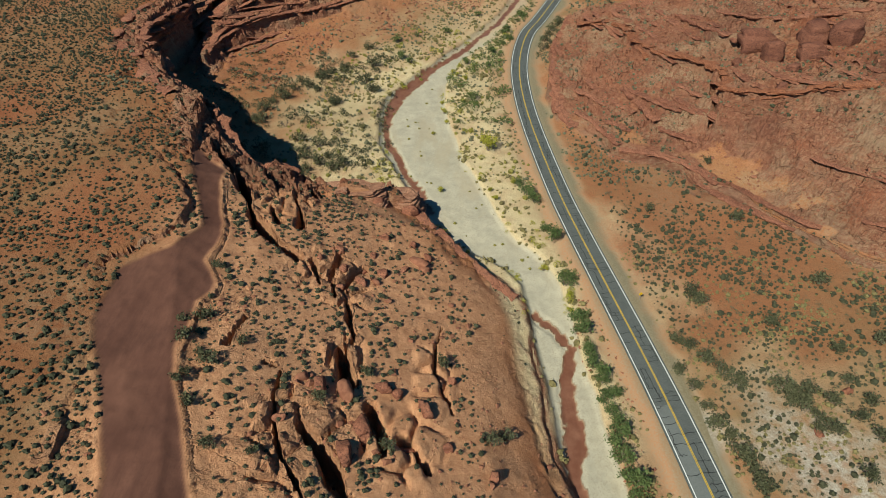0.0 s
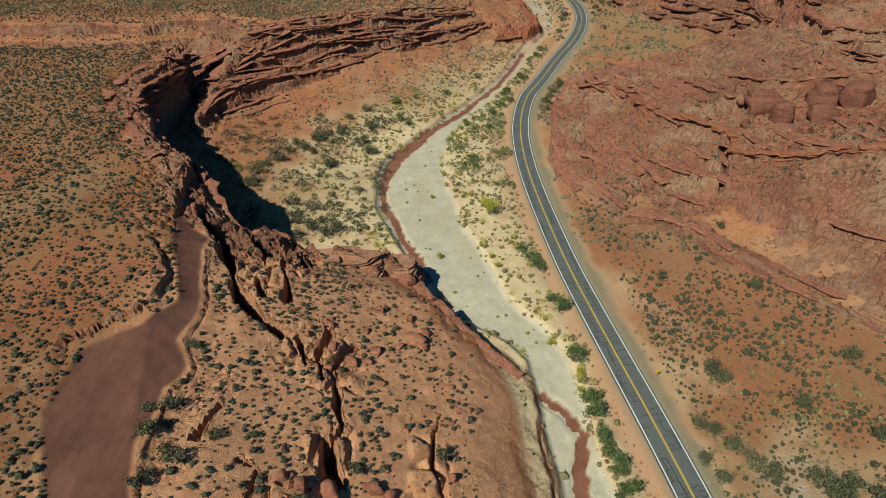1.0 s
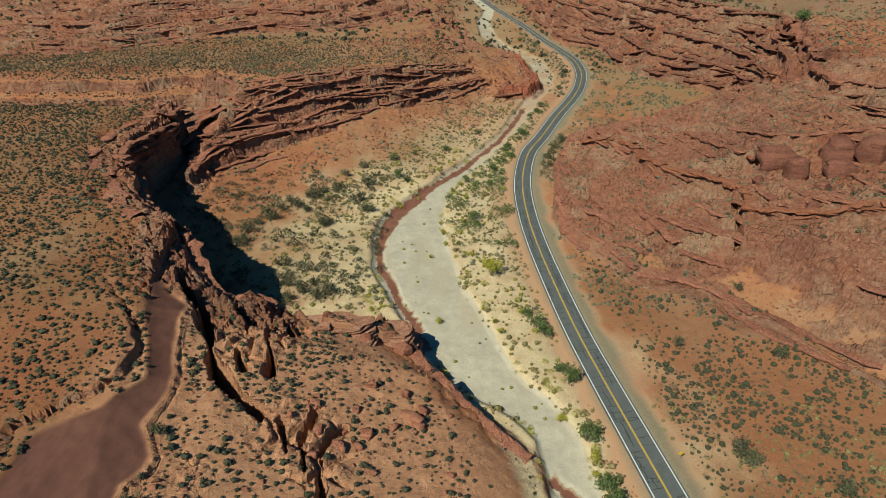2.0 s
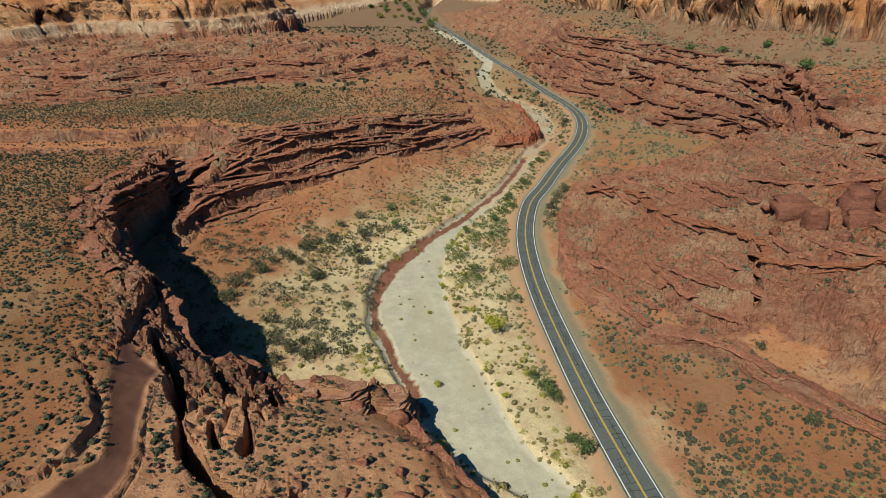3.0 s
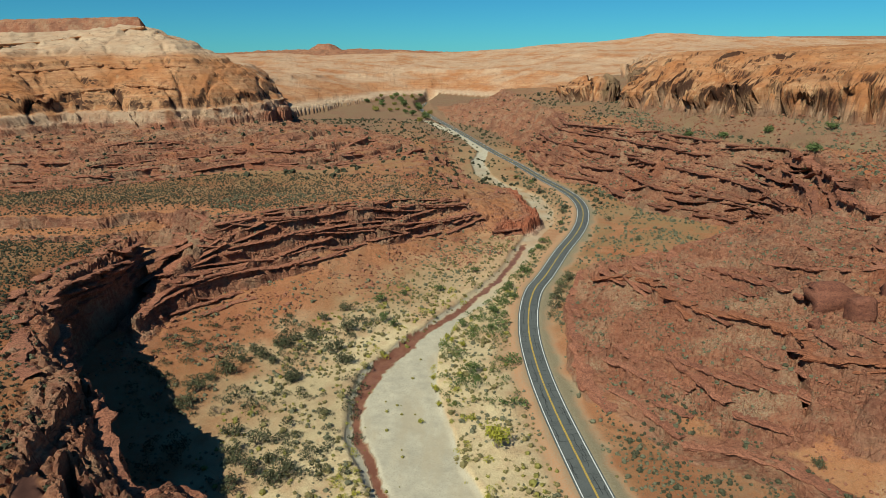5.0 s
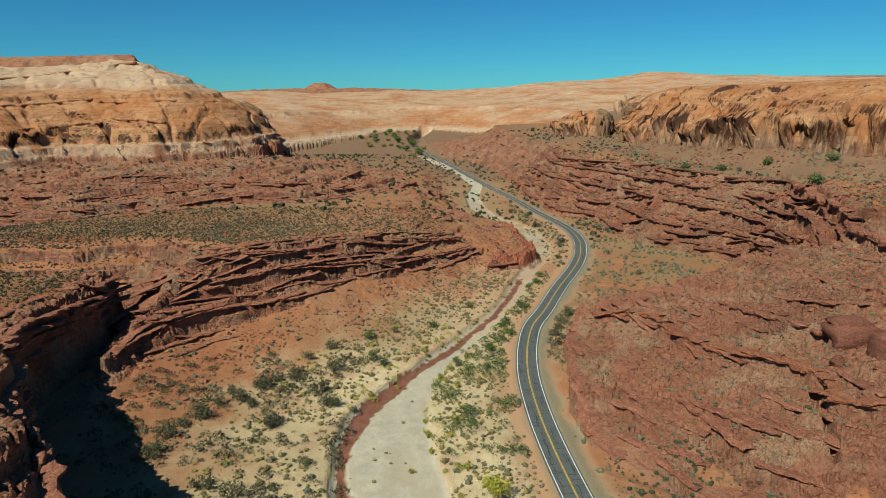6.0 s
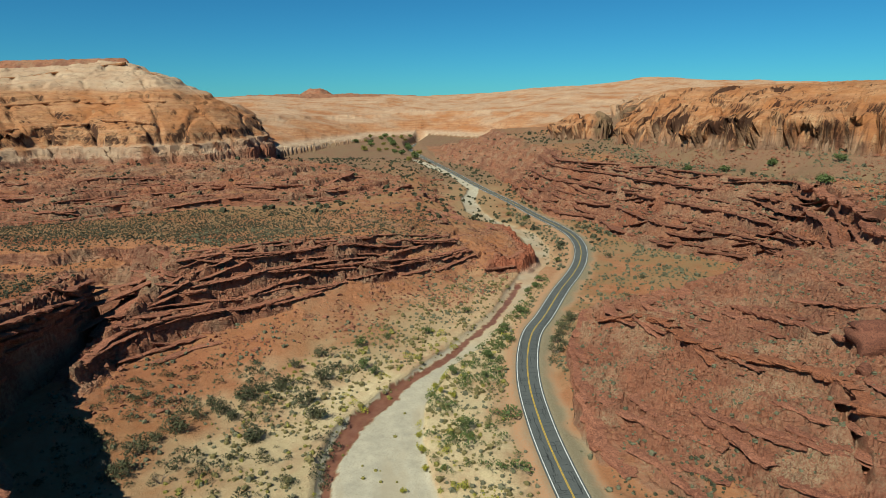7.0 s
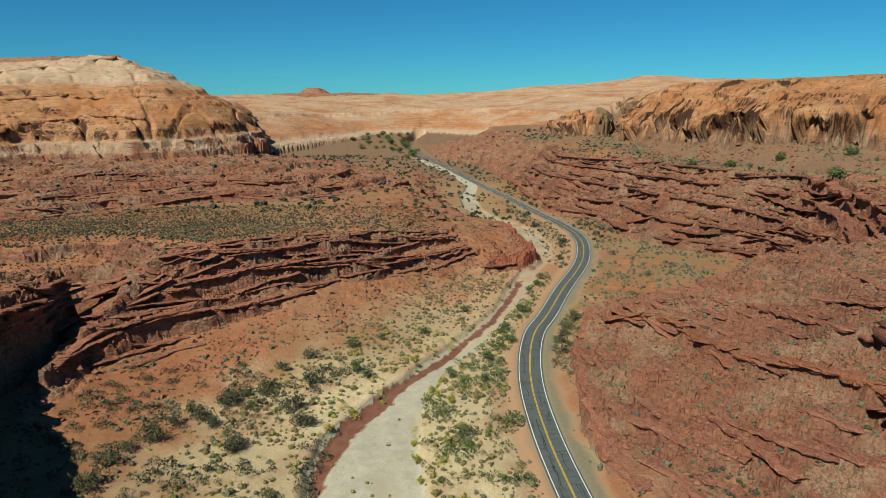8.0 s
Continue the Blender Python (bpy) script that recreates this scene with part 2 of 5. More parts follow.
GROUND = ground_material()
ASPHALT = plain_material("asphalt", (0.080, 0.086, 0.081), (0.115, 0.121, 0.111), 3.0, 0.85, 0.3, 0.01)
ASPHALT_OLD = plain_material("worn_asphalt", (0.13, 0.138, 0.128), (0.155, 0.16, 0.15), 3.0, 0.85, 0.3, 0.01)
WHITE_PAINT = plain_material("white_road_paint", (0.72, 0.72, 0.69), (0.58, 0.58, 0.55), 4.0, 0.7, 0.1)
YELLOW_PAINT = plain_material("yellow_road_paint", (0.62, 0.40, 0.04), (0.48, 0.31, 0.05), 4.0, 0.7, 0.1)
TAR = plain_material("crack_tar", (0.018, 0.018, 0.019), (0.03, 0.03, 0.03), 4.0, 0.6, 0.1)
SAGE = leaf_material("sagebrush_leaves", (0.024, 0.026, 0.015), (0.072, 0.070, 0.038))
SAGE_DRY = leaf_material("dry_sagebrush_leaves", (0.036, 0.033, 0.019), (0.095, 0.082, 0.046))
TUFT = leaf_material("grey_tuft_leaves", (0.070, 0.070, 0.040), (0.165, 0.156, 0.095))
DRYBRUSH = leaf_material("dry_brush_leaves", (0.10, 0.085, 0.035), (0.26, 0.21, 0.09))
GREEN = leaf_material("green_leaves", (0.045, 0.07, 0.022), (0.12, 0.15, 0.05))
YELLOW = leaf_material("yellow_leaves", (0.17, 0.17, 0.022), (0.40, 0.36, 0.05))
GREYGREEN = leaf_material("grey_green_leaves", (0.038, 0.042, 0.022), (0.112, 0.110, 0.056))
STRAWGREEN = leaf_material("straw_green_leaves", (0.12, 0.11, 0.03), (0.27, 0.235, 0.06))
BARK = plain_material("bark", (0.16, 0.12, 0.09), (0.27, 0.22, 0.17), 6.0)
ROCK = plain_material("red_boulder", (0.19, 0.075, 0.044), (0.29, 0.125, 0.072), 0.7, 0.9, 0.8, 0.15)


def bed_material(name, a, b, dark):
    """Level-bedded sandstone."""
    mat, nt, bs = shader(name, 0.92, 0.12)
    beds, thin = tex(nt, 0.8, 5, 0.6, (0.06, 0.06, 1.0), 0.4), tex(nt, 3.4, 4, 0.6, (0.06, 0.06, 1.0), 0.3)
    mid, fine = tex(nt, 0.3, 5, 0.65), tex(nt, 2.4, 5, 0.7)
    col = mix(nt, fac(nt, beds, 0.38, 0.62), a, b)
    col = mix(nt, fac(nt, thin, 0.52, 0.7, 0, 0.6), col, dark)
    col = mix(nt, fac(nt, mid, 0.5, 0.7, 0, 0.5), col, tuple(v * 1.15 for v in b))
    col = mix(nt, fac(nt, tex(nt, 0.9, 6, 0.75), 0.5, 0.62, 0, 0.6), col, tuple(v * 1.25 for v in b))
    col = mix(nt, fac(nt, fine, 0.5, 0.6, 0, 0.7), col, dark)
    nt.links.new(col, bs.inputs["Base Color"])
    bump(nt, bs, mul(nt, thin, fine, "ADD"), 1.0, 0.35)
    return mat


LEDGE_RED = bed_material("red_ledge_sandstone", (0.215, 0.082, 0.050), (0.335, 0.140, 0.083), (0.085, 0.037, 0.027))
LEDGE_DARK = bed_material("dark_ledge_sandstone", (0.155, 0.060, 0.038), (0.245, 0.102, 0.062), (0.06, 0.027, 0.020))
LEDGE_PINK = bed_material("pink_ledge_sandstone", (0.27, 0.125, 0.075), (0.38, 0.20, 0.125), (0.14, 0.062, 0.04))
LEDGE_TAN = bed_material("tan_cliff_sandstone", (0.36, 0.155, 0.065), (0.46, 0.24, 0.12), (0.16, 0.07, 0.038))
LEDGE_ORANGE = bed_material("orange_ledge_sandstone", (0.235, 0.085, 0.043), (0.315, 0.125, 0.066), (0.11, 0.043, 0.027))
SIGN = plain_material("sign_yellow", (0.75, 0.45, 0.02), (0.68, 0.40, 0.02), 4.0, 0.5, 0.05)
METAL = plain_material("galvanised_post", (0.30, 0.30, 0.30), (0.22, 0.22, 0.22), 5.0, 0.5, 0.05)
BLACK = plain_material("black_paint", (0.02, 0.02, 0.02), (0.03, 0.03, 0.03), 5.0, 0.6, 0.05)


# ---- noise and plan helpers ----
_turn = np.random.RandomState(7).rand(65536).astype(np.float32) * 2 * np.float32(math.pi)
GRAD_X, GRAD_Y = np.cos(_turn), np.sin(_turn)


def perlin(x, y, seed=0):
    x, y = x + np.float32(37.7 * seed % 251), y + np.float32(91.3 * seed % 241)
    fx, fy = np.floor(x), np.floor(y)
    xf, yf = x - fx, y - fy
    xi, yi = fx.astype(np.int32), fy.astype(np.int32)
    x0, x1, y0, y1 = xi & 255, (xi + 1) & 255, (yi & 255) << 8, ((yi + 1) & 255) << 8
    u, v = xf * xf * (3 - 2 * xf), yf * yf * (3 - 2 * yf)

    def g(k, dx, dy):
        return GRAD_X[k] * dx + GRAD_Y[k] * dy

    a = g(y0 | x0, xf, yf)
    a += (g(y0 | x1, xf - 1, yf) - a) * u
    c = g(y1 | x0, xf, yf - 1)
    c += (g(y1 | x1, xf - 1, yf - 1) - c) * u
    return (a + (c - a) * v) * np.float32(1.5)


def fbm(x, y, size, octaves=4, seed=0, gain=0.5):
    s, amp = 0.0, 1.0
    for i in range(octaves):
        s = s + np.float32(amp) * perlin(x * np.float32(1 / size), y * np.float32(1 / size), seed + i)
        size, amp = size * 0.5, amp * gain
    return s


def worley(x, y, size, seed=0):
    """Cells of about that size: distances to the two nearest centres, in cell sizes, and a number for each cell."""
    x, y = x * np.float32(1 / size), y * np.float32(1 / size)
    fx, fy = np.floor(x), np.floor(y)
    xi, yi = fx.astype(np.int32), fy.astype(np.int32)
    f1, f2 = np.full(x.shape, 9, np.float32), np.full(x.shape, 9, np.float32)
    cell = np.zeros(x.shape, np.float32)
    for dx in (-1, 0, 1):
        for dy in (-1, 0, 1):
            k = (((yi + dy + seed * 17) & 255) << 8) | ((xi + dx + seed * 31) & 255)
            d = np.hypot(fx + dx + 0.5 + 0.42 * GRAD_X[k] - x, fy + dy + 0.5 + 0.42 * GRAD_Y[k] - y)
            near = d < f1
            f2 = np.where(near, f1, np.minimum(f2, d))
            cell = np.where(near, _turn[k] * np.float32(1 / 6.2832), cell)
            f1 = np.where(near, d, f1)
    return f1, f2, cell


def ss(a, b, x):
    t = np.clip((x - a) / (b - a), 0, 1)
    return t * t * (3 - 2 * t)


def rows_near(y, pts, reach):
    """The rows of a grid (or all of a plain list) that lie near the points."""
    if y.ndim < 2:
        return slice(None)
    lo, hi = min(p[1] for p in pts) - reach, max(p[1] for p in pts) + reach
    hit = np.nonzero((y.max(1) > lo) & (y.min(1) < hi))[0]
    return slice(hit[0], hit[-1] + 1) if len(hit) else slice(0, 0)


def line_dist(x, y, pts, cut=1e4):
    d = np.full(x.shape, cut * cut, np.float32)
    for (ax, ay), (bx, by) in zip(pts[:-1], pts[1:]):
        r = rows_near(y, ((ax, ay), (bx, by)), cut)
        vx, vy = bx - ax, by - ay
        px, py = x[r] - np.float32(ax), y[r] - np.float32(ay)
        t = np.clip((px * np.float32(vx) + py * np.float32(vy)) * np.float32(1 / (vx * vx + vy * vy)), 0, 1)
        px -= t * np.float32(vx)
        py -= t * np.float32(vy)
        d[r] = np.minimum(d[r], px * px + py * py)
    return np.sqrt(d)


def line_side(x, y, pts, cut=60.0):
    """Distance to a line, positive on its left."""
    best = np.full(x.shape, cut, np.float32)
    for (ax, ay), (bx, by) in zip(pts[:-1], pts[1:]):
        r = rows_near(y, ((ax, ay), (bx, by)), cut)
        vx, vy = np.float32(bx - ax), np.float32(by - ay)
        px, py = x[r] - np.float32(ax), y[r] - np.float32(ay)
        t = np.clip((px * vx + py * vy) / (vx * vx + vy * vy), 0, 1)
        d = np.hypot(px - t * vx, py - t * vy)
        sgn = np.where(vx * py - vy * px > 0, d, -d)
        best[r] = np.where(d < np.abs(best[r]), sgn, best[r])
    return best


def area_dist(x, y, pts):
    """Distance to a closed outline, positive inside."""
    ring = list(pts) + [pts[0]]
    d = line_dist(x, y, ring)
    inside = np.zeros(x.shape, bool)
    for (ax, ay), (bx, by) in zip(ring[:-1], ring[1:]):
        if ay != by:
            r = rows_near(y, ((ax, ay), (bx, by)), 5)
            inside[r] ^= ((ay > y[r]) != (by > y[r])) & (x[r] < np.float32((bx - ax) / (by - ay)) * (y[r] - np.float32(ay)) + np.float32(ax))
    return np.where(inside, d, -d)


def smooth_line(pts, step):
    """A Catmull-Rom line through the points, sampled about every step metres."""
    p = np.array(pts, float)
    p = np.vstack([2 * p[0] - p[1], p, 2 * p[-1] - p[-2]])
    out = []
    for i in range(1, len(p) - 2):
        n = max(2, int(np.linalg.norm(p[i + 1] - p[i]) / step))
        t = np.linspace(0, 1, n, endpoint=False)[:, None]
        a, b, c, d = p[i - 1], p[i], p[i + 1], p[i + 2]
        out.append(0.5 * (2 * b + (c - a) * t + (2 * a - 5 * b + 4 * c - d) * t**2 + (3 * b - a - 3 * c + d) * t**3))
    return np.vstack(out + [p[-2:-1]])


# ---- the plan, in metres ----
ROAD = [(70, -260), (64, -60), (59, 40), (55.7, 71), (53, 93), (50.5, 110), (47.4, 129), (43, 156), (39.8, 178), (37, 205), (35, 230), (34.2, 253), (34.9, 278), (38, 302), (43.5, 325),
        (52, 345), (66, 381), (79, 411), (89, 439), (97, 474), (99, 507), (95, 540), (87, 580), (75, 652), (58, 738), (35, 873), (16, 980), (-4, 1088), (-23, 1210), (-30, 1300), (-10, 1450)]
WASH_L = [(30, -260), (30, 40), (28, 71), (27, 82), (25, 106), (24, 127), (23, 135), (17, 144), (1, 159), (-5, 169), (-12, 186), (-17, 198), (-23, 215), (-26, 237), (-22, 257), (-11, 278), (4, 303), (19, 329), (33, 360), (43, 390), (60, 440), (66, 473), (65, 505), (60, 530), (48, 554), (34, 600), (34, 677), (45, 735), (30, 850), (-10, 1000), (-45, 1150)]
WASH_R = [(42, -260), (40, 40), (37.8, 72), (36.9, 82), (36.3, 94), (35.4, 104), (34.4, 119), (34, 128), (33, 135), (30, 145), (22, 156), (16, 171), (12, 187), (7, 202), (4, 223), (0, 247), (1, 268), (9, 294), (24, 318), (37, 348), (47, 372), (57, 405), (72, 446), (77, 473), (76, 512), (68, 537), (56, 560), (47, 600), (45, 672), (54, 732), (40, 860), (0, 1010), (-33, 1150)]
STREAM_A = [(36, -260), (31, 40), (29.2, 71), (29, 79), (29.6, 87.6), (30, 97), (31.6, 106), (33.5, 112.6), (31, 118), (25, 124)]
STREAM_B = [(-4, 172), (-9, 185), (-15, 200), (-20, 214), (-23, 227), (-22, 243), (-17, 262), (-6, 283), (7, 303), (20, 326), (29, 343), (38, 367), (49, 400)]
RIM_W = [(-125, 322), (-121, 309), (-118, 292), (-121, 271), (-118, 243), (-103, 224), (-94, 209), (-86, 197), (-78, 190), (-70, 185), (-63, 174), (-56, 166), (-50, 169), (-41, 165), (-33, 167), (-29, 168), (-12, 174), (-8, 160), (1, 147), (11, 137), (21, 129), (23, 117), (22, 106), (23, 90), (25, 75), (27, 60), (29, -260), (-1500, -300), (-1500, 330)]
SLOPE_NW = [(-103, 250), (-95, 258), (-94, 272), (-94, 286), (-84, 304), (-60, 322), (-30, 347), (-2, 370), (16, 388), (40, 414), (57, 418), (62, 434), (63, 476), (57, 510), (46, 545), (30, 580), (26, 680), (30, 740), (10, 860), (-40, 1010), (-1500, 1010), (-1500, 318), (-140, 318), (-128, 330), (-124, 316), (-121, 300), (-118, 285), (-112, 266)]
LEDGES_W = [(-1500, 440), (-270, 450), (-215, 456), (-180, 490), (-140, 515), (-85, 520), (-40, 560), (-10, 620), (-30, 700), (-85, 780), (-150, 850), (-230, 1000), (-1500, 1000)]
MESA = [(-1500, 540), (-420, 575), (-347, 582), (-326, 599), (-311, 619), (-280, 629), (-231, 630), (-188, 650), (-163, 695), (-153, 745), (-165, 800), (-230, 1000), (-300, 1300), (-420, 1500), (-1500, 1700)]
HILL_E_SOUTH = [(47, 222), (66, 207), (85, 199), (100, 184), (111, 162), (122, 148), (140, 135), (260, 60), (1500, 40)]
HILL_E = HILL_E_SOUTH + [(1500, 345), (152, 345), (115, 335), (80, 338), (62, 330), (52, 302), (48, 275), (45, 243)]
BENCH_NE = [(152, 340), (170, 388), (170, 422), (149, 444), (134, 461), (122, 507), (125, 538), (102, 561), (89, 641), (89, 748), (77, 883), (23, 1025), (0, 1218), (1500, 1218), (1500, 330)]
# the flat ledge at the top of the benches
BENCH_TOP = [(110, 1218), (118, 900), (130, 750), (122, 668), (161, 624), (184, 590), (181, 564), (200, 498), (222, 463), (214, 440), (205, 404), (189, 362), (176, 330), (174, 300), (1500, 290), (1500, 1218)]
CLIFF_NE = [(330, 1250), (270, 950), (215, 790), (187, 723), (203, 681), (212, 630), (217, 582), (223, 547), (234, 525), (241, 508), (250, 484), (254, 460), (275, 440), (320, 420), (430, 380), (1500, 330), (3000, 700), (3000, 1700)]
BUTTE = [(150, 868), (178, 845), (207, 818), (228, 850), (204, 912), (165, 915)]
SWELL = [(-230, 985), (-200, 1120), (-150, 1240), (-95, 1390), (8, 1450), (130, 1290), (195, 1120), (212, 960), (300, 900), (900, 1000), (3800, 1000), (3800, 2900), (-3000, 2900), (-1500, 1100), (-500, 1000)]
BARE_BED = [(-30, 30), (-38, 51), (-40.6, 59), (-43.4, 66), (-46, 72.5), (-49.4, 81.6), (-51.2, 90), (-51.6, 94.4), (-49.4, 98.8), (-49, 102), (-51.4, 108.4), (-51.4, 117), (-52.5, 124), (-57, 138), (-60, 149), (-68, 158), (-70, 155), (-65.5, 142.7), (-60, 130), (-57.5, 121.7), (-60, 110), (-67.9, 102), (-68, 98.6), (-68.5, 94), (-68.4, 89), (-66.8, 82.4), (-63.3, 74), (-58.5, 67), (-55, 58), (-52, 50), (-46, 30)]
CRACKS = [([(-66, 166), (-61.6, 157), (-56, 147), (-51.8, 140.4), (-48, 132), (-43.7, 124.3), (-40.2, 121.6), (-35.4, 118.4)], 1.8, 13),
          ([(-41.2, 151), (-38.5, 137.4), (-38, 130)], 1.0, 7),
          ([(-45.3, 137.5), (-43, 131)], 0.9, 5),
          ([(-38.4, 155.4), (-35.7, 149.6)], 0.8, 5),
          ([(-26, 123), (-26.5, 113.6), (-24, 108)], 0.7, 4),
          ([(-21.3, 119.7), (-22.8, 113.7), (-21.6, 108.3), (-20, 104), (-19, 97), (-20.6, 89.2)], 0.7, 4),
          ([(-21.4, 91.8), (-20, 85.6), (-18.6, 81.4)], 1.7, 8),
          ([(-36.7, 82), (-32.3, 80.4), (-30.7, 74.2), (-28.7, 68.2), (-27.6, 62.2), (-25.4, 58), (-23.6, 53.8)], 0.7, 5),
          ([(-24.7, 70), (-22, 66), (-20, 61.8), (-17.3, 56.2), (-15, 50)], 1.5, 9),
          ([(-14, 77), (-12.2, 72), (-11, 67)], 1.2, 6),
          ([(0.8, 104.7), (-1.3, 97.2), (-2.4, 90.4), (-1.4, 85), (0.7, 79.3)], 0.6, 4),
          ([(-41.2, 93), (-42, 84)], 0.7, 4),
          ([(-8.3, 71.5), (-5, 69.5), (-3.4, 65)], 0.9, 4),
          ([(-30.6, 118), (-27.6, 110.8)], 0.6, 4),
          ([(104.5, 230), (100, 217), (97.5, 208)], 1.7, 5)]
# low scarps in soil and bedrock: line (high side on its left), height
SCARPS = [([(-68.9, 87), (-70.5, 94), (-72, 104.4), (-67.8, 108), (-64, 113.3), (-61.2, 121.7), (-62.2, 129.7), (-64.2, 133.6), (-71.7, 144), (-86, 159)], 0.9),
          ([(62, 316), (81, 297), (86, 273), (92, 257), (99, 246.5), (106, 238), (105, 227), (101, 222.8), (105, 218.5), (113, 212), (127, 206.5), (150, 200)], 2.6),
          ([(72, 240), (77, 226), (78, 216), (80, 210), (92, 204)], 1.6),
          ([(50, 234), (59, 221), (65, 206), (77, 201), (87, 193), (91, 181), (98, 176)], 1.5),
          ([(120, 287), (132, 265), (150, 257), (175, 255)], 1.8),
          ([(105, 300), (112, 262), (126, 246), (150, 238)], 2.2),
          ([(174, 296), (176, 330), (189, 362), (205, 404), (216, 446)][::-1], 6.0)]


def profile(d, pts):
    return np.interp(d, [p[0] for p in pts], [p[1] for p in pts])


def half_width(y):
    return np.maximum(300.0, 190 + 0.86 * y)


def row_y(v):
    """Row places: fine steps over the canyon, wider ones behind and far off."""
    return np.interp(v, [0, 0.012, 0.028, 0.21, 0.43, 0.67, 0.82, 0.94, 1.0], [-260, -40, 36, 190, 400, 660, 1050, 2600, 4700])


def col_s(u):
    return np.sign(u) * (0.5 * np.abs(u) + 0.5 * np.abs(u) ** 4)


def terrain(x, y):
    wx = x + 2.0 * fbm(x, y, 22, 3, 5, 0.42)
    wy = y + 2.0 * fbm(x, y, 22, 3, 25, 0.42)
    n_mid, n_low = fbm(x, y, 14, 4, 41), fbm(x, y, 70, 3, 51)
    wash = area_dist(wx * 0.5 + x * 0.5, wy * 0.5 + y * 0.5, WASH_L + WASH_R[::-1])
    road = line_dist(x, y, ROAD)
    floor = 3.6 + 0.5 * n_low + 0.18 * n_mid + 0.02 * np.clip(-wash - 8, 0, 120)
    far = ss(900, 1500, y)
    floor = floor + far * 12
    h = floor.copy()
    rock = np.zeros_like(h)
    upper = np.zeros_like(h)
    cap = np.zeros_like(h)
    # west plateau and the spur that slopes down to the wash
    dW = area_dist(wx, wy, RIM_W) + 1.8 * fbm(x, y, 30, 3, 61) + 0.8
    top = 18 - 0.37 * x - 0.10 * (y - 94) - 0.25 * np.maximum(y - 145, 0) * np.clip((x + 75) / 15, 0, 1)
    top = np.clip(top, 4.6, np.minimum(38.2, 39 - 0.05 * (y - 180))) + 0.7 * n_low * ss(0, -60, x) + 0.5 * n_mid * ss(-75, -50, x)
    k = profile(dW, [(-6, 0), (-2.5, 0.1), (-1.2, 0.5), (-0.4, 0.56), (0.8, 0.93), (4, 1)])
    soft_edge = ss(2, 16, x) * ss(150, 125, y)
    k = k * (1 - soft_edge) + soft_edge * profile(dW, [(-3, 0), (-0.6, 0.05), (0.6, 0.32), (8, 0.72), (18, 1)])
    hw = floor + (top - floor) * k
    h = np.maximum(h, hw)
    rock = np.maximum(rock, ss(-4, 0, dW) * ss(14, 5, dW + 6 * n_mid))
    spur = ss(-68, -58, x) * ss(0, 4, dW)
    rock = np.maximum(rock, spur * (0.45 + 0.5 * n_mid))
    # ledgy slope north of the bend
    dN = area_dist(wx, wy, SLOPE_NW) + 2.0 * fbm(x, y, 26, 3, 71)
    topn = (np.clip(12 - 0.24 * (x - 42), 11, 35 - 11 * ss(330, 470, y)) + 0.8 * n_low) * (1 - 0.45 * ss(560, 720, y + 0.4 * x))
    east = ss(-75, -45, x)
    kn = profile(dN, [(-24, 0), (0, 0.10), (6, 0.17), (9.5, 0.40), (17, 0.50), (21, 0.72), (27, 0.78), (31, 0.96), (44, 1.0)]) * (1 - east) + east * profile(dN, [(-26, 0), (0, 0.13), (9, 0.29), (16, 0.45), (17, 0.50), (21, 0.72), (27, 0.78), (31, 0.96), (44, 1.0)])
    bluff = ss(24, 44, x) * ss(395, 412, y) * ss(560, 500, y)
    kn = kn * (1 - bluff) + bluff * profile(dN, [(-3, 0), (0, 0.35), (2.5, 0.9), (7, 1)])
    h = np.maximum(h, floor + (topn - floor) * kn)
    rock = np.maximum(rock, bluff * ss(-3, 0, dN) * ss(16, 5, dN))
    rock = np.maximum(rock, ss(2 + 10 * east, 8 + 10 * east, dN) * ss(40, 31, dN + 7 * n_mid) * ss(420, 360, y + x * 0.3) * ss(-137, -120, x) + (0.42 + 0.5 * n_mid) * ss(0, 6, dN) * ss(330, 430, y - 0.5 * x) * ss(-90, -30, x))
    # red ledges under the western mesa
    dL = area_dist(wx, wy, LEDGES_W) + 6 * fbm(x, y, 60, 3, 81)
    hl = profile(dL, [(-3, 0), (0, 22), (2, 24), (18, 25), (20, 28), (48, 30), (50, 33), (84, 35.5), (87, 39), (130, 42), (200, 44)])
    h = np.where(dL > -3, np.maximum(h, hl), h)
    rock = np.maximum(rock, ss(-8, 2, dL) * (0.75 + 0.4 * n_mid))
    # western mesa
    arch = np.zeros_like(h)
    hollow = fbm(x, y, 26, 2, 129)
    m1, m2, mc = worley(wx + 0.6 * wy, wy - 0.2 * wx, 42, 3)
    dM = area_dist(wx, wy, MESA) + 6 * fbm(x, y, 70, 3, 91) + 3 - 5 * ss(0.16, 0.0, m2 - m1)
    hm = 43 + 3 * ss(600, 740, y) + profile(dM, [(0, 0), (2, 4), (7, 7), (9, 12), (15, 14), (18, 21), (25, 29), (38, 37), (41, 40), (62, 49), (65, 53), (90, 61), (93, 65), (125, 74), (129, 78), (165, 87), (230, 90), (800, 96)])
    hm = hm + 2.5 * fbm(x, y, 60, 3, 93) * ss(20, 80, dM) - 33 * ss(800, 1010, y + 0.1 * (x + 270)) * ss(30, 110, dM) - 9 * ss(-320, -400, x) * ss(60, 140, dM) + 4 * np.exp(-(((x + 285) / 45) ** 2 + ((y - 810) / 60) ** 2))
    h = np.where(dM > 0, np.maximum(h, hm), h)
    arch = np.maximum(arch, 6 * ss(0.22, 0.4, hollow) * ss(11, 16, hm - 43) * ss(33, 25, hm - 43) * (dM > 0))
    upper = np.maximum(upper, ss(4, 12, dM))
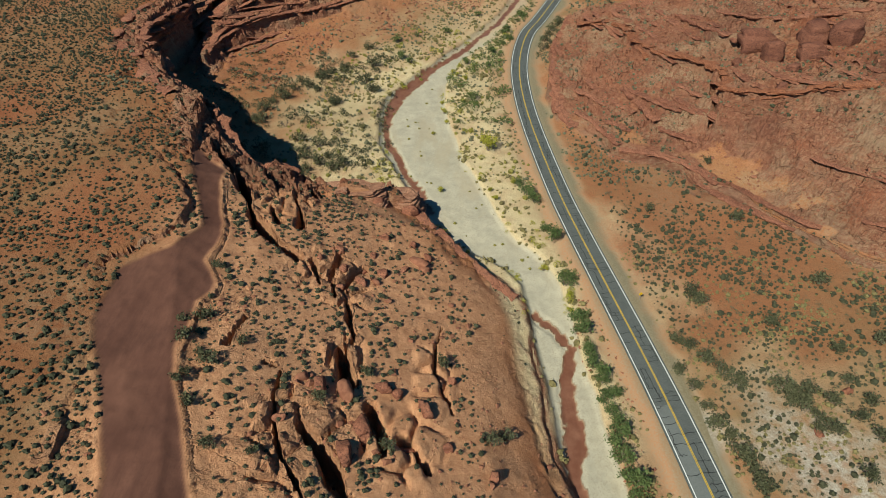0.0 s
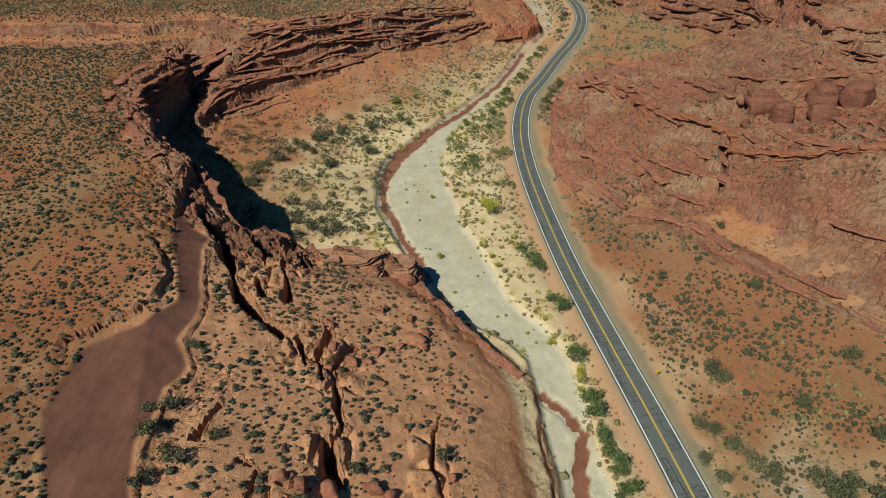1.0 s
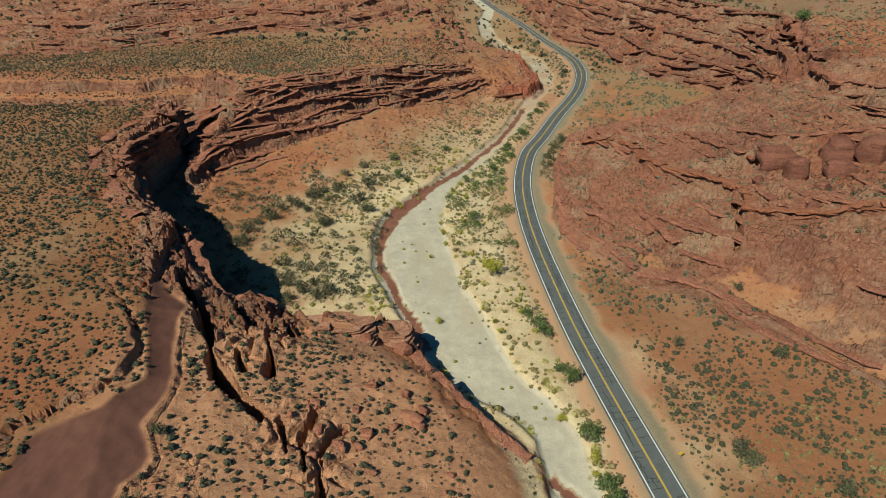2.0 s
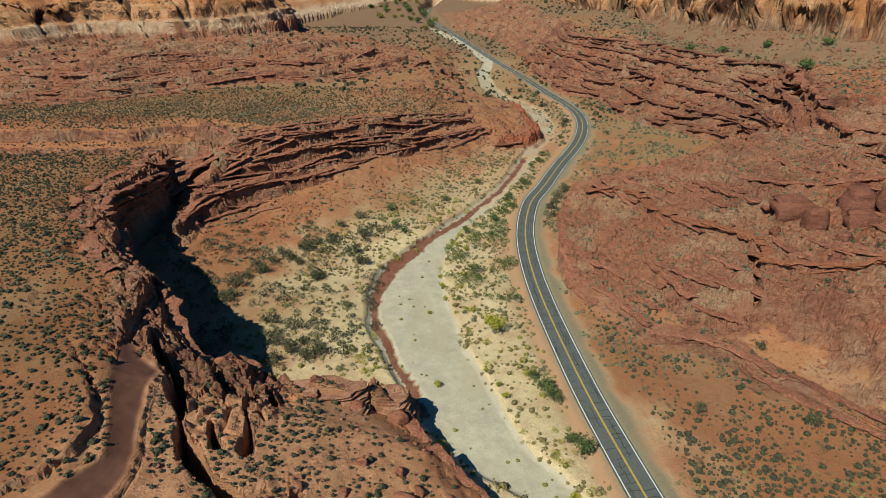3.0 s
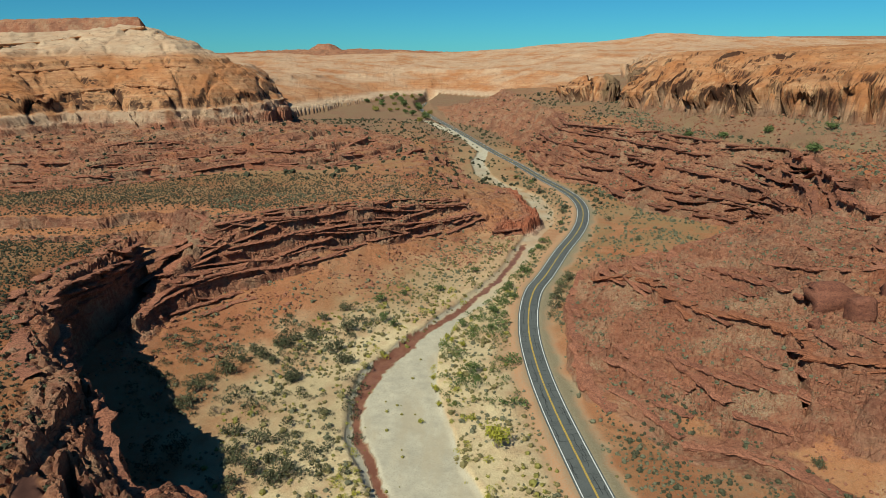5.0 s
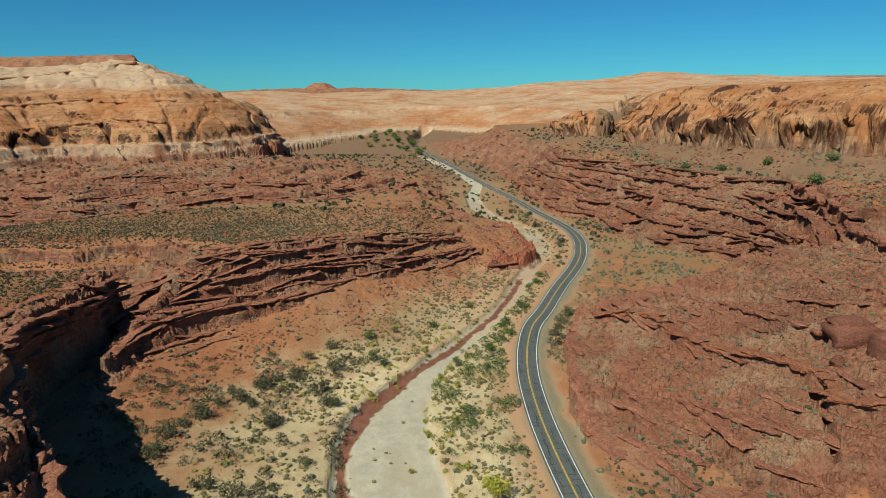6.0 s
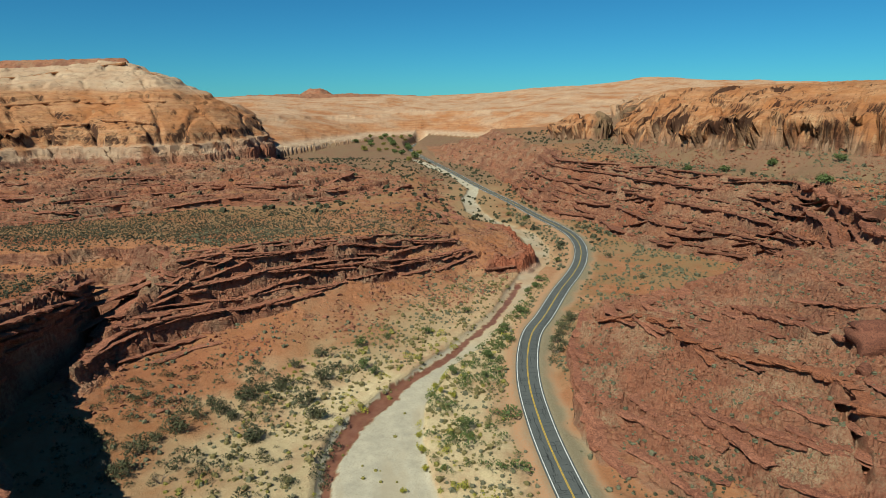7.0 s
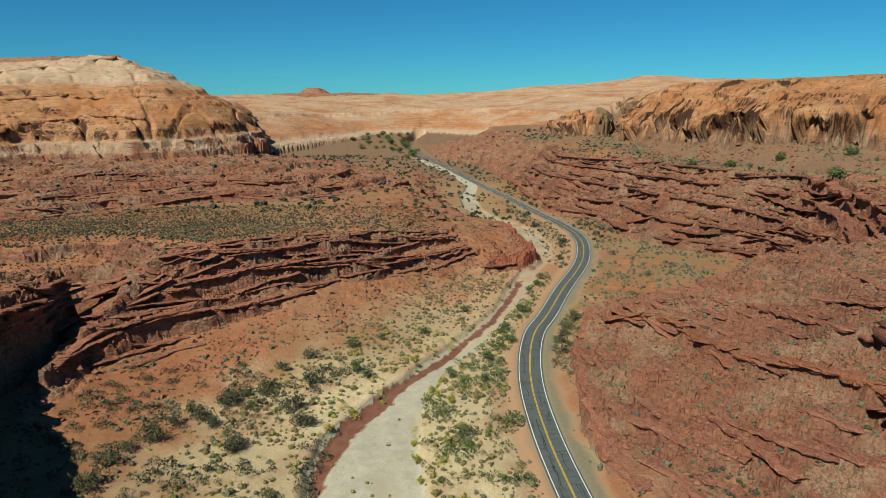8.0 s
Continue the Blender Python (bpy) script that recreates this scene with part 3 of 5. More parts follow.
    cap = np.maximum(cap, 0.75 * ss(1, 4, dM) * ss(16, 12, dM + 4 * n_mid) * ss(-0.6, 0.1, n_mid) + 0.9 * ss(98, 108, hm + 5 * n_low))
    rock = np.maximum(rock, ss(0, 5, dM))
    # east hill
    dS = line_dist(wx, wy, HILL_E_SOUTH)
    dE = area_dist(wx, wy, HILL_E) + 1.5 * fbm(x, y, 24, 3, 101)
    tope = np.clip(10 + 0.26 * (x - 55), 9, 62) + 1.5 * n_low + 0.9 * n_mid
    ke = np.minimum(profile(dE, [(-4, 0), (0, 0.25), (1.5, 0.75), (5, 0.9), (12, 1)]), profile(dS, [(0, 0.0), (6, 0.22), (16, 0.55), (32, 0.88), (50, 1)]))
    he = floor + np.maximum(tope - floor, 0) * ke
    h = np.where(dE > -4, np.maximum(h, he), h)
    rock = np.maximum(rock, ss(-3, 4, dE) * ss(3, 16, dS + 6 * n_mid) * 0.95)
    # benches north-east
    dB = area_dist(wx, wy, BENCH_NE) + 3.0 * fbm(x, y, 34, 3, 111)
    dU = area_dist(wx, wy, BENCH_TOP) + 3.0 * fbm(x, y, 30, 3, 115)
    way = np.where(dU > 0, 1.0, np.clip(dB, 0, None) / (np.clip(dB, 0, None) + np.clip(-dU, 0.01, None)))
    tall = 36 + 5 * ss(640, 430, y)
    hb = 4 + tall * profile(way, [(0, 0), (0.03, 0.14), (0.20, 0.20), (0.23, 0.36), (0.46, 0.44), (0.50, 0.60), (0.74, 0.68), (0.78, 0.83), (0.965, 0.90), (1, 1)]) + 0.10 * np.clip(dU, 0, 60)
    h = np.where(dB > -1, np.maximum(h, hb + 0.8 * n_mid * ss(2, 20, dB)), h)
    rock = np.maximum(rock, ss(-3, 3, dB) * (0.9 + 0.3 * n_mid) * (1 - 0.55 * ss(3, 14, dU)))
    talus = np.zeros_like(h)
    # orange cliffs north-east, in rounded buttresses with clefts between
    c1, c2, cc = worley(wx + 0.3 * fbm(x, y, 30, 2, 126), wy, 27, 5)
    s1, s2, sc = worley(wx, wy, 9, 7)
    for ring, foot, full in ((CLIFF_NE, 47 + 13 * ss(185, 245, x), 1.0), (BUTTE, 44.0, 1.3)):
        dT = area_dist(wx, wy, ring)
        dC = dT + 4 * fbm(x, y, 60, 2, 121) + 4 - (15 * ss(0.30, 0.02, c2 - c1) + 5 * ss(0.3, 0.0, s2 - s1)) * ss(70, 20, dT) - 7 * cc * ss(60, 20, dT)
        rise = profile(dC, [(0, 0), (1.5, 7), (4, 14), (7, 20), (13, 26), (22, 31), (36, 36), (60, 41), (110, 44), (600, 60), (1500, 92)])
        dome = -13 * np.clip(c1 - 0.25, 0, 1) ** 1.5 * ss(4, 14, dC) * ss(200, 60, dC) + 5 * (cc - 0.5) * ss(6, 16, dC) * ss(90, 50, dC)
        hc = foot + np.where(dC > 0, 0, profile(np.minimum(dT, 6), [(-45, -17), (0, -1), (6, 0)])) + full * (0.62 + 0.38 * ss(195, 250, x + 0.1 * (y - 600))) * rise + dome
        h = np.where((dT > -45) | (dC > 0), np.maximum(h, hc), h)
        arch = np.maximum(arch, 9 * ss(-0.12, 0.15, hollow) * ss(8, 14, rise) * ss(29, 22, rise) * (dC > 0))
        rock = rock * (1 - 0.6 * ss(-42, -30, dT))
        talus = np.maximum(talus, ss(-42, -30, dT) * ss(2, -2, dC) * ss(12, 3, dT))
        upper = np.maximum(upper, ss(-1, 2, dC))
        cap = np.maximum(cap, 0.6 * ss(-6, -1, dC) * ss(3.5, 1, dC) * ss(-0.3, 0.3, n_mid))
        rock = np.maximum(rock, ss(-2, 2, dC))
    # far slickrock swell and the horizon
    dG = area_dist(wx, wy, SWELL) + 14 * fbm(x, y, 90, 4, 131)
    hg = 16 + profile(dG, [(0, 0), (8, 5), (26, 8), (40, 14), (66, 21), (76, 26), (140, 40), (146, 45), (400, 62), (410, 66), (1200, 96), (3000, 112)]) + 8 * fbm(x, y, 220, 4, 133) * ss(30, 200, dG)
    hg = hg + 24 * np.exp(-(((x - 730) / 300) ** 2 + ((y - 2250) / 300) ** 2)) + 34 * ss(-250, 800, x) * ss(1250, 2300, y)
    h = np.where(dG > 0, np.maximum(h, hg), h)
    upper = np.maximum(upper, ss(4, 12, dG))
    cap = np.maximum(cap, np.clip(ss(-1, 1, dG) * ss(40, 20, dG) + 0.75 * ss(30, 160, dG + 60 * n_low) * ss(-0.9, 0.4, n_low + 0.4 * n_mid), 0, 1))
    rock = np.maximum(rock, ss(0, 5, dG))
    back = ss(2700, 3100, y)
    h = h * (1 - back) + back * (94 + 8 * n_low)
    h = h + 30 * ss(110, 30, np.hypot((x + 660) / 1.0, (y - 4087))) + 22 * ss(700, 100, np.hypot((x + 600) * 0.8, y - 4100))
    h = np.where((x < -420) & (y > 1350), np.maximum(h, 172 * ss(1350, 1420, y + 0.25 * (x + 700)) * ss(50, -10, x + 0.42 * y + 20 * n_low)), h)
    h = np.maximum(h, 182 * ss(4200, 4400, y) * ss(900, 1500, x))
    far_red = ((x < -420) & (y > 1345) & (x + 0.42 * y < 40)) | (y > 2750)
    upper = np.where(far_red, 0.1, upper)
    cap = np.where(far_red, 0.0, cap)
    rock = np.where(far_red, 1.0, rock)
    # joints in the spur
    for pts, wide, deep in CRACKS:
        dk = line_dist(wx + 0.8 * n_mid, wy, pts, 50)
        w = wide * np.clip(0.85 + 1.1 * fbm(x, y, 9, 2, 171), 0.25, 1.8)
        h = h - deep * ss(1.0, 0.45, dk / w)
    for ox, oy, rx, ry, tall in ((-25, 164, 6.5, 5.0, 3.6), (-13, 166, 5.5, 5.0, 4.2)):
        e = (np.abs((x - ox) / rx) ** 2.6 + np.abs((y - oy) / ry) ** 2.6)
        h = h + tall * ss(1.15, 0.8, e)
        rock = np.maximum(rock, ss(1.5, 1.0, e))
    zone = np.zeros_like(h)
    for ox, oy, rx, ry in ((-23, 113, 11, 13), (-12, 70, 18, 11), (-43, 143, 11, 17), (-60, 170, 13, 12), (-27, 66, 7, 14), (-2, 90, 5, 14), (-20, 88, 6, 12)):
        zone = np.maximum(zone, np.exp(-(((x - ox) / rx) ** 2 + ((y - oy) / ry) ** 2)))
    zone = spur * ss(0.42, 0.8, zone + 0.3 * n_mid)
    b1, b2, bc = worley(wx + 0.35 * wy, 0.9 * wy - 0.3 * wx, 7.0, 11)
    q1, q2, qc = worley(wx, wy, 1.9, 12)
    block = ss(0.04, 0.22, b2 - b1)
    h = h + zone * (1.2 * bc * block - 0.9 * (1 - block) - 0.4 * np.clip(b1 - 0.2, 0, 1) + 0.5 * (qc - 0.5) * ss(0.03, 0.2, q2 - q1))
    rock = np.where(spur > 0.3, np.maximum(rock * ss(9, 3, dW), np.maximum(zone * block * (0.5 + 0.5 * bc), 0.55 * ss(0.05, 0.5, n_mid) + 0.12 * ss(-20, 10, x) * ss(70, 90, y))), rock)
    for pts, tall in SCARPS:
        sd = line_side(wx + 0.9 * fbm(x, y, 6, 2, 151), wy + 0.9 * fbm(x, y, 6, 2, 161), pts, 40)
        ends = np.minimum(np.hypot(x - pts[0][0], y - pts[0][1]), np.hypot(x - pts[-1][0], y - pts[-1][1]))
        reach = ss(38, 12, np.abs(sd)) * ss(1, 22, ends)
        h = h + tall * reach * (ss(-0.25, 0.35, sd) - 0.35) - 0.45 * tall * reach * ss(-2.2, -0.8, sd) * ss(0.1, -0.4, sd)
        rock = np.maximum(rock, ss(8, 2, np.abs(sd)) * (x > -50))
    # smooth bare bed on the plateau
    dbed = area_dist(wx, wy, BARE_BED)
    slick = ss(-0.5, 1.0, dbed)
    h = h - 0.5 * slick * ss(-4, 3, dbed) - 0.7 * ss(0, -1.0, dbed) * ss(-9, -3, dbed) * ss(-66, -54, x) * ss(40, 60, y)
    rock = rock * (1 - slick)
    return h, floor, wash, road, rock, upper, cap, slick, n_mid, n_low, dW, dN, dE, dS, arch, talus, bluff * ss(-3, 0, dN) * ss(9, 4, dN)


NX, NY = 900, 1340
U, V = np.meshgrid(np.linspace(-1, 1, NX), np.linspace(0, 1, NY))
GY = row_y(V).astype(np.float32)
GX = (20 + col_s(U) * half_width(GY)).astype(np.float32)
Z, FLOOR, WASH, ROADD, ROCKM, UPPER, CAP, SLICK, NMID, NLOW, DW, DN, DE, DS, ARCH, TALUS, BLUFF = terrain(GX, GY)
# level ledges in the bedrock
dz_x = np.gradient(Z, axis=1) / np.gradient(GX, axis=1)
dz_y = np.gradient(Z, axis=0) / np.gradient(GY, axis=0)
SLOPE = np.hypot(dz_x, dz_y)


def box_blur(f, n):
    for ax in (0, 1):
        c = np.cumsum(np.concatenate([np.repeat(np.take(f, [0], ax), n + 1, ax), f, np.repeat(np.take(f, [-1], ax), n, ax)], ax), ax, dtype=np.float64)
        w = 2 * n + 1
        f = (np.take(c, range(w, c.shape[ax]), ax) - np.take(c, range(0, c.shape[ax] - w), ax)) / w
    return f.astype(np.float32)


BASE_X, BASE_Y = box_blur(dz_x, 12), box_blur(dz_y, 12)
RIMROCK = ss(118, 138, GY + 0.4 * (GX + 50)) * ss(-26, -40, GX) * ss(-92, -76, GX) * ss(-2, 2, DW) * ss(26, 16, DW + 5 * NMID) * (1 - SLICK)
SPUR_E = ss(-28, -8, GX) * ss(-3, 3, DW) * ss(168, 150, GY)
ROCKM = np.clip(np.maximum(np.maximum(ROCKM, ss(0.55, 1.0, SLOPE)) * (1 - 0.7 * SPUR_E), RIMROCK * (0.75 + 0.3 * NMID)), 0, 1)
LEDGE = ROCKM * (1 - SLICK) * ss(1.0, 4.0, Z - FLOOR) * (1 - 0.45 * UPPER) * (1 - 0.75 * ss(-70, -56, GX) * ss(3, 9, DW) * (1 - RIMROCK))
DOWN_X, DOWN_Y = -dz_x / (SLOPE + 0.05), -dz_y / (SLOPE + 0.05)
LIP = np.zeros_like(Z)
HILL = ss(-2, 4, DE) * ss(345, 315, GY)
CELL = np.maximum(np.abs(np.gradient(GX, axis=1)) * 0.8, np.abs(np.gradient(GY, axis=0)))
for size, hard, seed in ((4.6, 0.85, 201), (1.7, 0.8, 211)):
    shift = 2.4 * fbm(GX, GY, 50, 3, seed, 0.4) + 0.35 * fbm(GX, GY, 6, 2, seed + 3)
    q = (Z + shift) / size
    fr = q - np.floor(q)
    near = LEDGE * ss(2200, 900, GY) * (1 - (0.65 if size > 3 else 0.2) * HILL)
    patch = np.clip(0.65 + 0.9 * fbm(GX, GY, 18, 2, seed + 7), 0.05, 1)
    wide = np.clip(2.4 * CELL * SLOPE / size, 0.13, 0.95)
    rise = np.clip((fr - 0.985 + wide) / wide, 0, 1)
    rise = rise * rise * (3 - 2 * rise)
    fine = ss(0.6, 0.25, wide)
    step = rise - fr - 0.16 * fine * ss(0.62, 0.8, fr) * ss(0.92, 0.86, fr)
    Z = Z + near * patch * hard * size * step
    LIP = LIP + fine * near * patch * size * (0.18 + 0.10 * HILL) * np.where(fr > 0.6, ss(0.9, 0.97, fr), ss(0.4, 0.0, fr))
for size, lift, cut, seed in ((7.5, 1.0, 0.9, 13), (2.6, 0.55, 0.35, 14)):
    w1, w2, wc = worley(GX + 0.8 * NMID, 0.8 * GY + 0.8 * NMID, size, seed)
    seam = ss(0.12, 0.02, w2 - w1)
    Z = Z + LEDGE * ss(1000, 600, GY) * (1 - 0.3 * HILL) * (lift * (wc - 0.5) * (1 - seam) - cut * seam)
w1, w2, wc = worley(GX + 0.5 * GY + 0.6 * NMID, 0.9 * GY - 0.4 * GX, 6.0, 15)
Z = Z + RIMROCK * (1.9 * (wc - 0.5) * ss(0.03, 0.14, w2 - w1) - 1.5 * ss(0.14, 0.02, w2 - w1))
for size, deep, seed in ((16, 1.5, 251), (6.5, 0.9, 253)):
    crease = 1 - np.abs(fbm(0.75 * GX + 0.5 * GY, 1.15 * GY - 0.5 * GX, size, 3, seed))
    Z = Z - deep * LEDGE * ss(1000, 600, GY) * ss(0.90, 1.0, crease)
ROUGH = fbm(GX, GY, 2.6, 3, 221)
Z = Z + ROUGH * (0.12 + 0.42 * LEDGE) + 0.9 * LEDGE * ss(0.1, 0.5, fbm(GX, GY, 5.5, 3, 231)) + 0.35 * LEDGE * np.abs(fbm(GX, GY, 1.6, 2, 241))
# wash, stream and road bed
bank = ss(-2.0, 0.8, WASH) * ss(8, 3, Z - 0.0) * ss(1150, 1000, GY)
Z = Z * (1 - bank) + bank * (1.9 + 0.12 * NMID + 0.05 * ROUGH)
WETD = np.minimum(line_dist(GX + 1.2 * NMID, GY, STREAM_A), line_dist(GX + 1.2 * NMID, GY, STREAM_B))
BROAD = 1.6 * np.exp(-((GY - 262) / 24) ** 2) + 0.7 * ss(116, 100, GY)
WET = ss(1.7, 1.0, WETD - BROAD + 0.9 * ROUGH + 0.5 * NMID)
Z = Z - 0.45 * ss(2.8, 1.2, WETD)
ZROAD = 4.0
bed = ss(16, 6.0, ROADD)
Z = Z * (1 - bed) + bed * (ZROAD - 0.10 - 0.6 * ss(4.4, 9, ROADD))
Z = Z - 0.25 * ss(4.1, 3.4, ROADD)
TALUS = np.maximum(TALUS, ss(700, 850, GY) * (1 - ROCKM) * (1 - UPPER) * (Z < 45))
ROAD_X = np.interp(GY, [p[1] for p in ROAD], [p[0] for p in ROAD])
VERGE = np.where(GX > ROAD_X, ss(10, 5.5, ROADD + 2.5 * NMID), 0.5 * ss(6.4, 4.6, ROADD + NMID)) * ss(700, 500, GY)
CHALK = ss(22, 6, np.hypot((GX - 80) * 0.8 + (GY - 78) * 0.5, (GY - 78) * 0.8) + 10 * NMID) * (GX > 60)
SPURM = ss(-70, -56, GX) * ss(4, 12, DW) * (1 - SLICK) * ss(30, 12, GX) * (1 - 0.85 * RIMROCK)
PLATEAU = np.maximum(ss(-58, -72, GX) * ss(3, 10, DW), ss(40, 52, DN) * ss(-80, -110, GX) * ss(520, 480, GY))
EASTSOIL = ss(2, 10, GX - ROAD_X) * ss(260, 215, GY) * (1 - HILL)
GRAVEL = ss(11, 6.5, ROADD + 1.5 * NMID) * ss(700, 500, GY)
SANDM = ss(0.25, 0.6, bank + 0.2 * NMID) * (1 - WET) * (1 - ss(295, 335, GY + 8 * NLOW) * (0.55 + 0.4 * NMID) * ss(700, 560, GY))
lowland = ss(5, 2, Z - FLOOR)
LOW = lowland * ss(1.5, 0.5, DW)
PALE = lowland * np.clip(ss(56, 12, -WASH + 16 * NMID + 0.25 * np.clip(GX - 10, 0, 60)) * ss(60, 100, GY) * (1 - 0.6 * ss(270, 400, GY)) + 0.35 * ss(20, 0, np.hypot((GX - 84) * 0.75, GY - 84) - 14 + 10 * NMID), 0, 1)
GRASS = lowland * np.clip(0.15 + 0.6 * NLOW, 0, 1) * ss(0, 18, -WASH)
GRASS = np.maximum(GRASS, (0.5 * ss(8, 22, DW) * ss(-50, -62, GX) + 0.8 * ss(40, 55, DN)) * ss(-0.6, 0.3, NLOW + 0.4 * NMID) * (1 - ROCKM))
GRASS = np.maximum(GRASS, 0.4 * lowland * ss(45, 15, np.hypot((GX + 62) * 0.8, GY - 232) + 12 * NMID))
GRASS = np.maximum(GRASS, 0.85 * TALUS)
GRASS = np.maximum(GRASS, 0.85 * lowland * ss(2, 10, GX - ROAD_X) * ss(300, 330, GY) * ss(520, 470, GY) * ss(-0.5, 0.1, NMID + NLOW))
GRASS = np.maximum(GRASS, 0.75 * ss(420, 560, GY) * (1 - ROCKM) * (1 - UPPER) * ss(2700, 2600, GY))


def ground_z(x, y):
    """Height of the sheet at places of the plan."""
    x, y = np.asarray(x, float), np.asarray(y, float)
    v = np.interp(y, GY[:, 0], np.arange(NY))
    j = np.clip(v.astype(int), 0, NY - 2)
    s = (x - 20) / half_width(y)
    i = np.clip(np.interp(s, col_s(np.linspace(-1, 1, NX)), np.arange(NX)), 0, NX - 1.001)
    i0, fi, fj = i.astype(int), i - i.astype(int), v - j
    return (Z[j, i0] * (1 - fi) + Z[j, i0 + 1] * fi) * (1 - fj) + (Z[j + 1, i0] * (1 - fi) + Z[j + 1, i0 + 1] * fi) * fj


def ground_pick(field, x, y):
    j = np.clip(np.interp(y, GY[:, 0], np.arange(NY)).astype(int), 0, NY - 1)
    i = np.clip(np.interp((np.asarray(x) - 20) / half_width(np.asarray(y)), col_s(np.linspace(-1, 1, NX)), np.arange(NX)).astype(int), 0, NX - 1)
    return field[j, i]


def np_mesh(name, verts, faces, mat, smooth=False):
    """A mesh from arrays: faces is one array, all triangles or all quads."""
    me = bpy.data.meshes.new(name)
    n, k = faces.shape
    me.vertices.add(len(verts))
    me.vertices.foreach_set("co", np.ascontiguousarray(verts, np.float32).ravel())
    me.loops.add(n * k)
    me.loops.foreach_set("vertex_index", np.ascontiguousarray(faces, np.int32).ravel())
    me.polygons.add(n)
    me.polygons.foreach_set("loop_start", np.arange(0, n * k, k, dtype=np.int32))
    me.polygons.foreach_set("use_smooth", np.full(n, smooth, bool))
    me.materials.append(mat)
    me.update(calc_edges=True)
    return me


def part(name, bm, material, parent=None, label=""):
    me = bpy.data.meshes.new(name)
    bm.to_mesh(me)
    bm.free()
    me.materials.append(material)
    ob = new(name, me)
    ob.parent = parent
    return tagged(ob, label)


# ---- ground sheet ----
idx = np.arange(NX * NY).reshape(NY, NX)
quads = np.stack([idx[:-1, :-1], idx[:-1, 1:], idx[1:, 1:], idx[1:, :-1]], -1).reshape(-1, 4)
steepness = np.hypot(BASE_X, BASE_Y) + 0.05
me = np_mesh("ground", np.stack([GX + LIP * DOWN_X - ARCH * BASE_X / steepness, GY + LIP * DOWN_Y - ARCH * BASE_Y / steepness, Z], -1).reshape(-1, 3), quads, GROUND, True)
rough_face = (ROCKM * (1 - SLICK) * (1 - 0.8 * UPPER))[:-1, :-1].reshape(-1) > 0.4
me.polygons.foreach_set("use_smooth", ~rough_face)
for key, chans in (("cover_a", (SANDM, ROCKM, GRAVEL)), ("cover_b", (UPPER, SLICK, GRASS)), ("cover_c", (PALE, WET, CAP)), ("cover_d", (VERGE, CHALK, SPURM)), ("cover_e", (TALUS, HILL * ss(135, 95, GX), BLUFF)), ("cover_f", (PLATEAU, EASTSOIL, SLICK))):
    a = me.attributes.new(key, "FLOAT_COLOR", "POINT")
    a.data.foreach_set("color", np.stack([np.clip(c, 0, 1) for c in chans] + [np.ones_like(Z)], -1).astype(np.float32).ravel())
tagged(new("ground", me), "red desert canyon floor with layered sandstone ledges and cliffs", "ground", kind="structure")

# ---- road ----
mid_line = smooth_line(ROAD, 2.0)
tang = np.gradient(mid_line, axis=0)
tang /= np.linalg.norm(tang, axis=1)[:, None]
side = np.stack([tang[:, 1], -tang[:, 0]], -1)


def ribbon(name, lo, hi, z, mat, parent=None, label="", thick=0.0):
    a, b = mid_line + side * lo, mid_line + side * hi
    n = len(a)
    v = np.vstack([np.column_stack([a, np.full(n, z)]), np.column_stack([b, np.full(n, z)]), np.column_stack([a, np.full(n, z - thick)]), np.column_stack([b, np.full(n, z - thick)])])
    i = np.arange(n - 1)
    f = [np.stack([i, i + n, i + n + 1, i + 1], -1)]
    if thick:
        f += [np.stack([i + 2 * n, i, i + 1, i + 1 + 2 * n], -1), np.stack([i + n, i + 3 * n, i + 3 * n + 1, i + n + 1], -1)]
    ob = new(name, np_mesh(name, v, np.vstack(f), mat))
    ob.parent = parent
    return tagged(ob, label)


road = tagged(ribbon("road", -4.05, 4.05, ZROAD, ASPHALT, thick=0.3), "two-lane grey asphalt road with sealed cracks", "road", kind="structure")
ribbon("edge_line", -3.62, -3.40, ZROAD + 0.006, WHITE_PAINT, road, "white edge line")
ribbon("edge_line", 3.40, 3.62, ZROAD + 0.006, WHITE_PAINT, road, "white edge line")
ribbon("centre_line", -0.22, -0.06, ZROAD + 0.006, YELLOW_PAINT, road, "yellow centre line")
ribbon("centre_line", 0.06, 0.22, ZROAD + 0.006, YELLOW_PAINT, road, "yellow centre line")


def ribbon_bits(rows, z, wide, name, mat, parent, label=""):
    """Thin sealed seams: each row is a short wandering line in road coordinates (along, across)."""
    vs, fs = [], []
    along_all = np.concatenate([[0], np.cumsum(np.linalg.norm(np.diff(mid_line, axis=0), axis=1))])
    for pts in rows:
        p = np.array(pts)
        cx, cy = np.interp(p[:, 0], along_all, mid_line[:, 0]), np.interp(p[:, 0], along_all, mid_line[:, 1])
        sx, sy = np.interp(p[:, 0], along_all, side[:, 0]), np.interp(p[:, 0], along_all, side[:, 1])
        q = np.stack([cx + sx * p[:, 1], cy + sy * p[:, 1]], -1)
        d = np.gradient(q, axis=0)
        d /= np.linalg.norm(d, axis=1)[:, None] + 1e-6
        nrm = np.stack([-d[:, 1], d[:, 0]], -1) * wide * 0.5
        k, n = len(vs), len(q)
        vs += [(*v, z) for v in q + nrm] + [(*v, z) for v in q - nrm]
        fs += [(k + i, k + n + i, k + n + i + 1, k + i + 1) for i in range(n - 1)]
    ob = new(name, np_mesh(name, np.array(vs), np.array(fs)[:, ::-1], mat))
    ob.parent = parent
    return tagged(ob, label, kind="stuff")


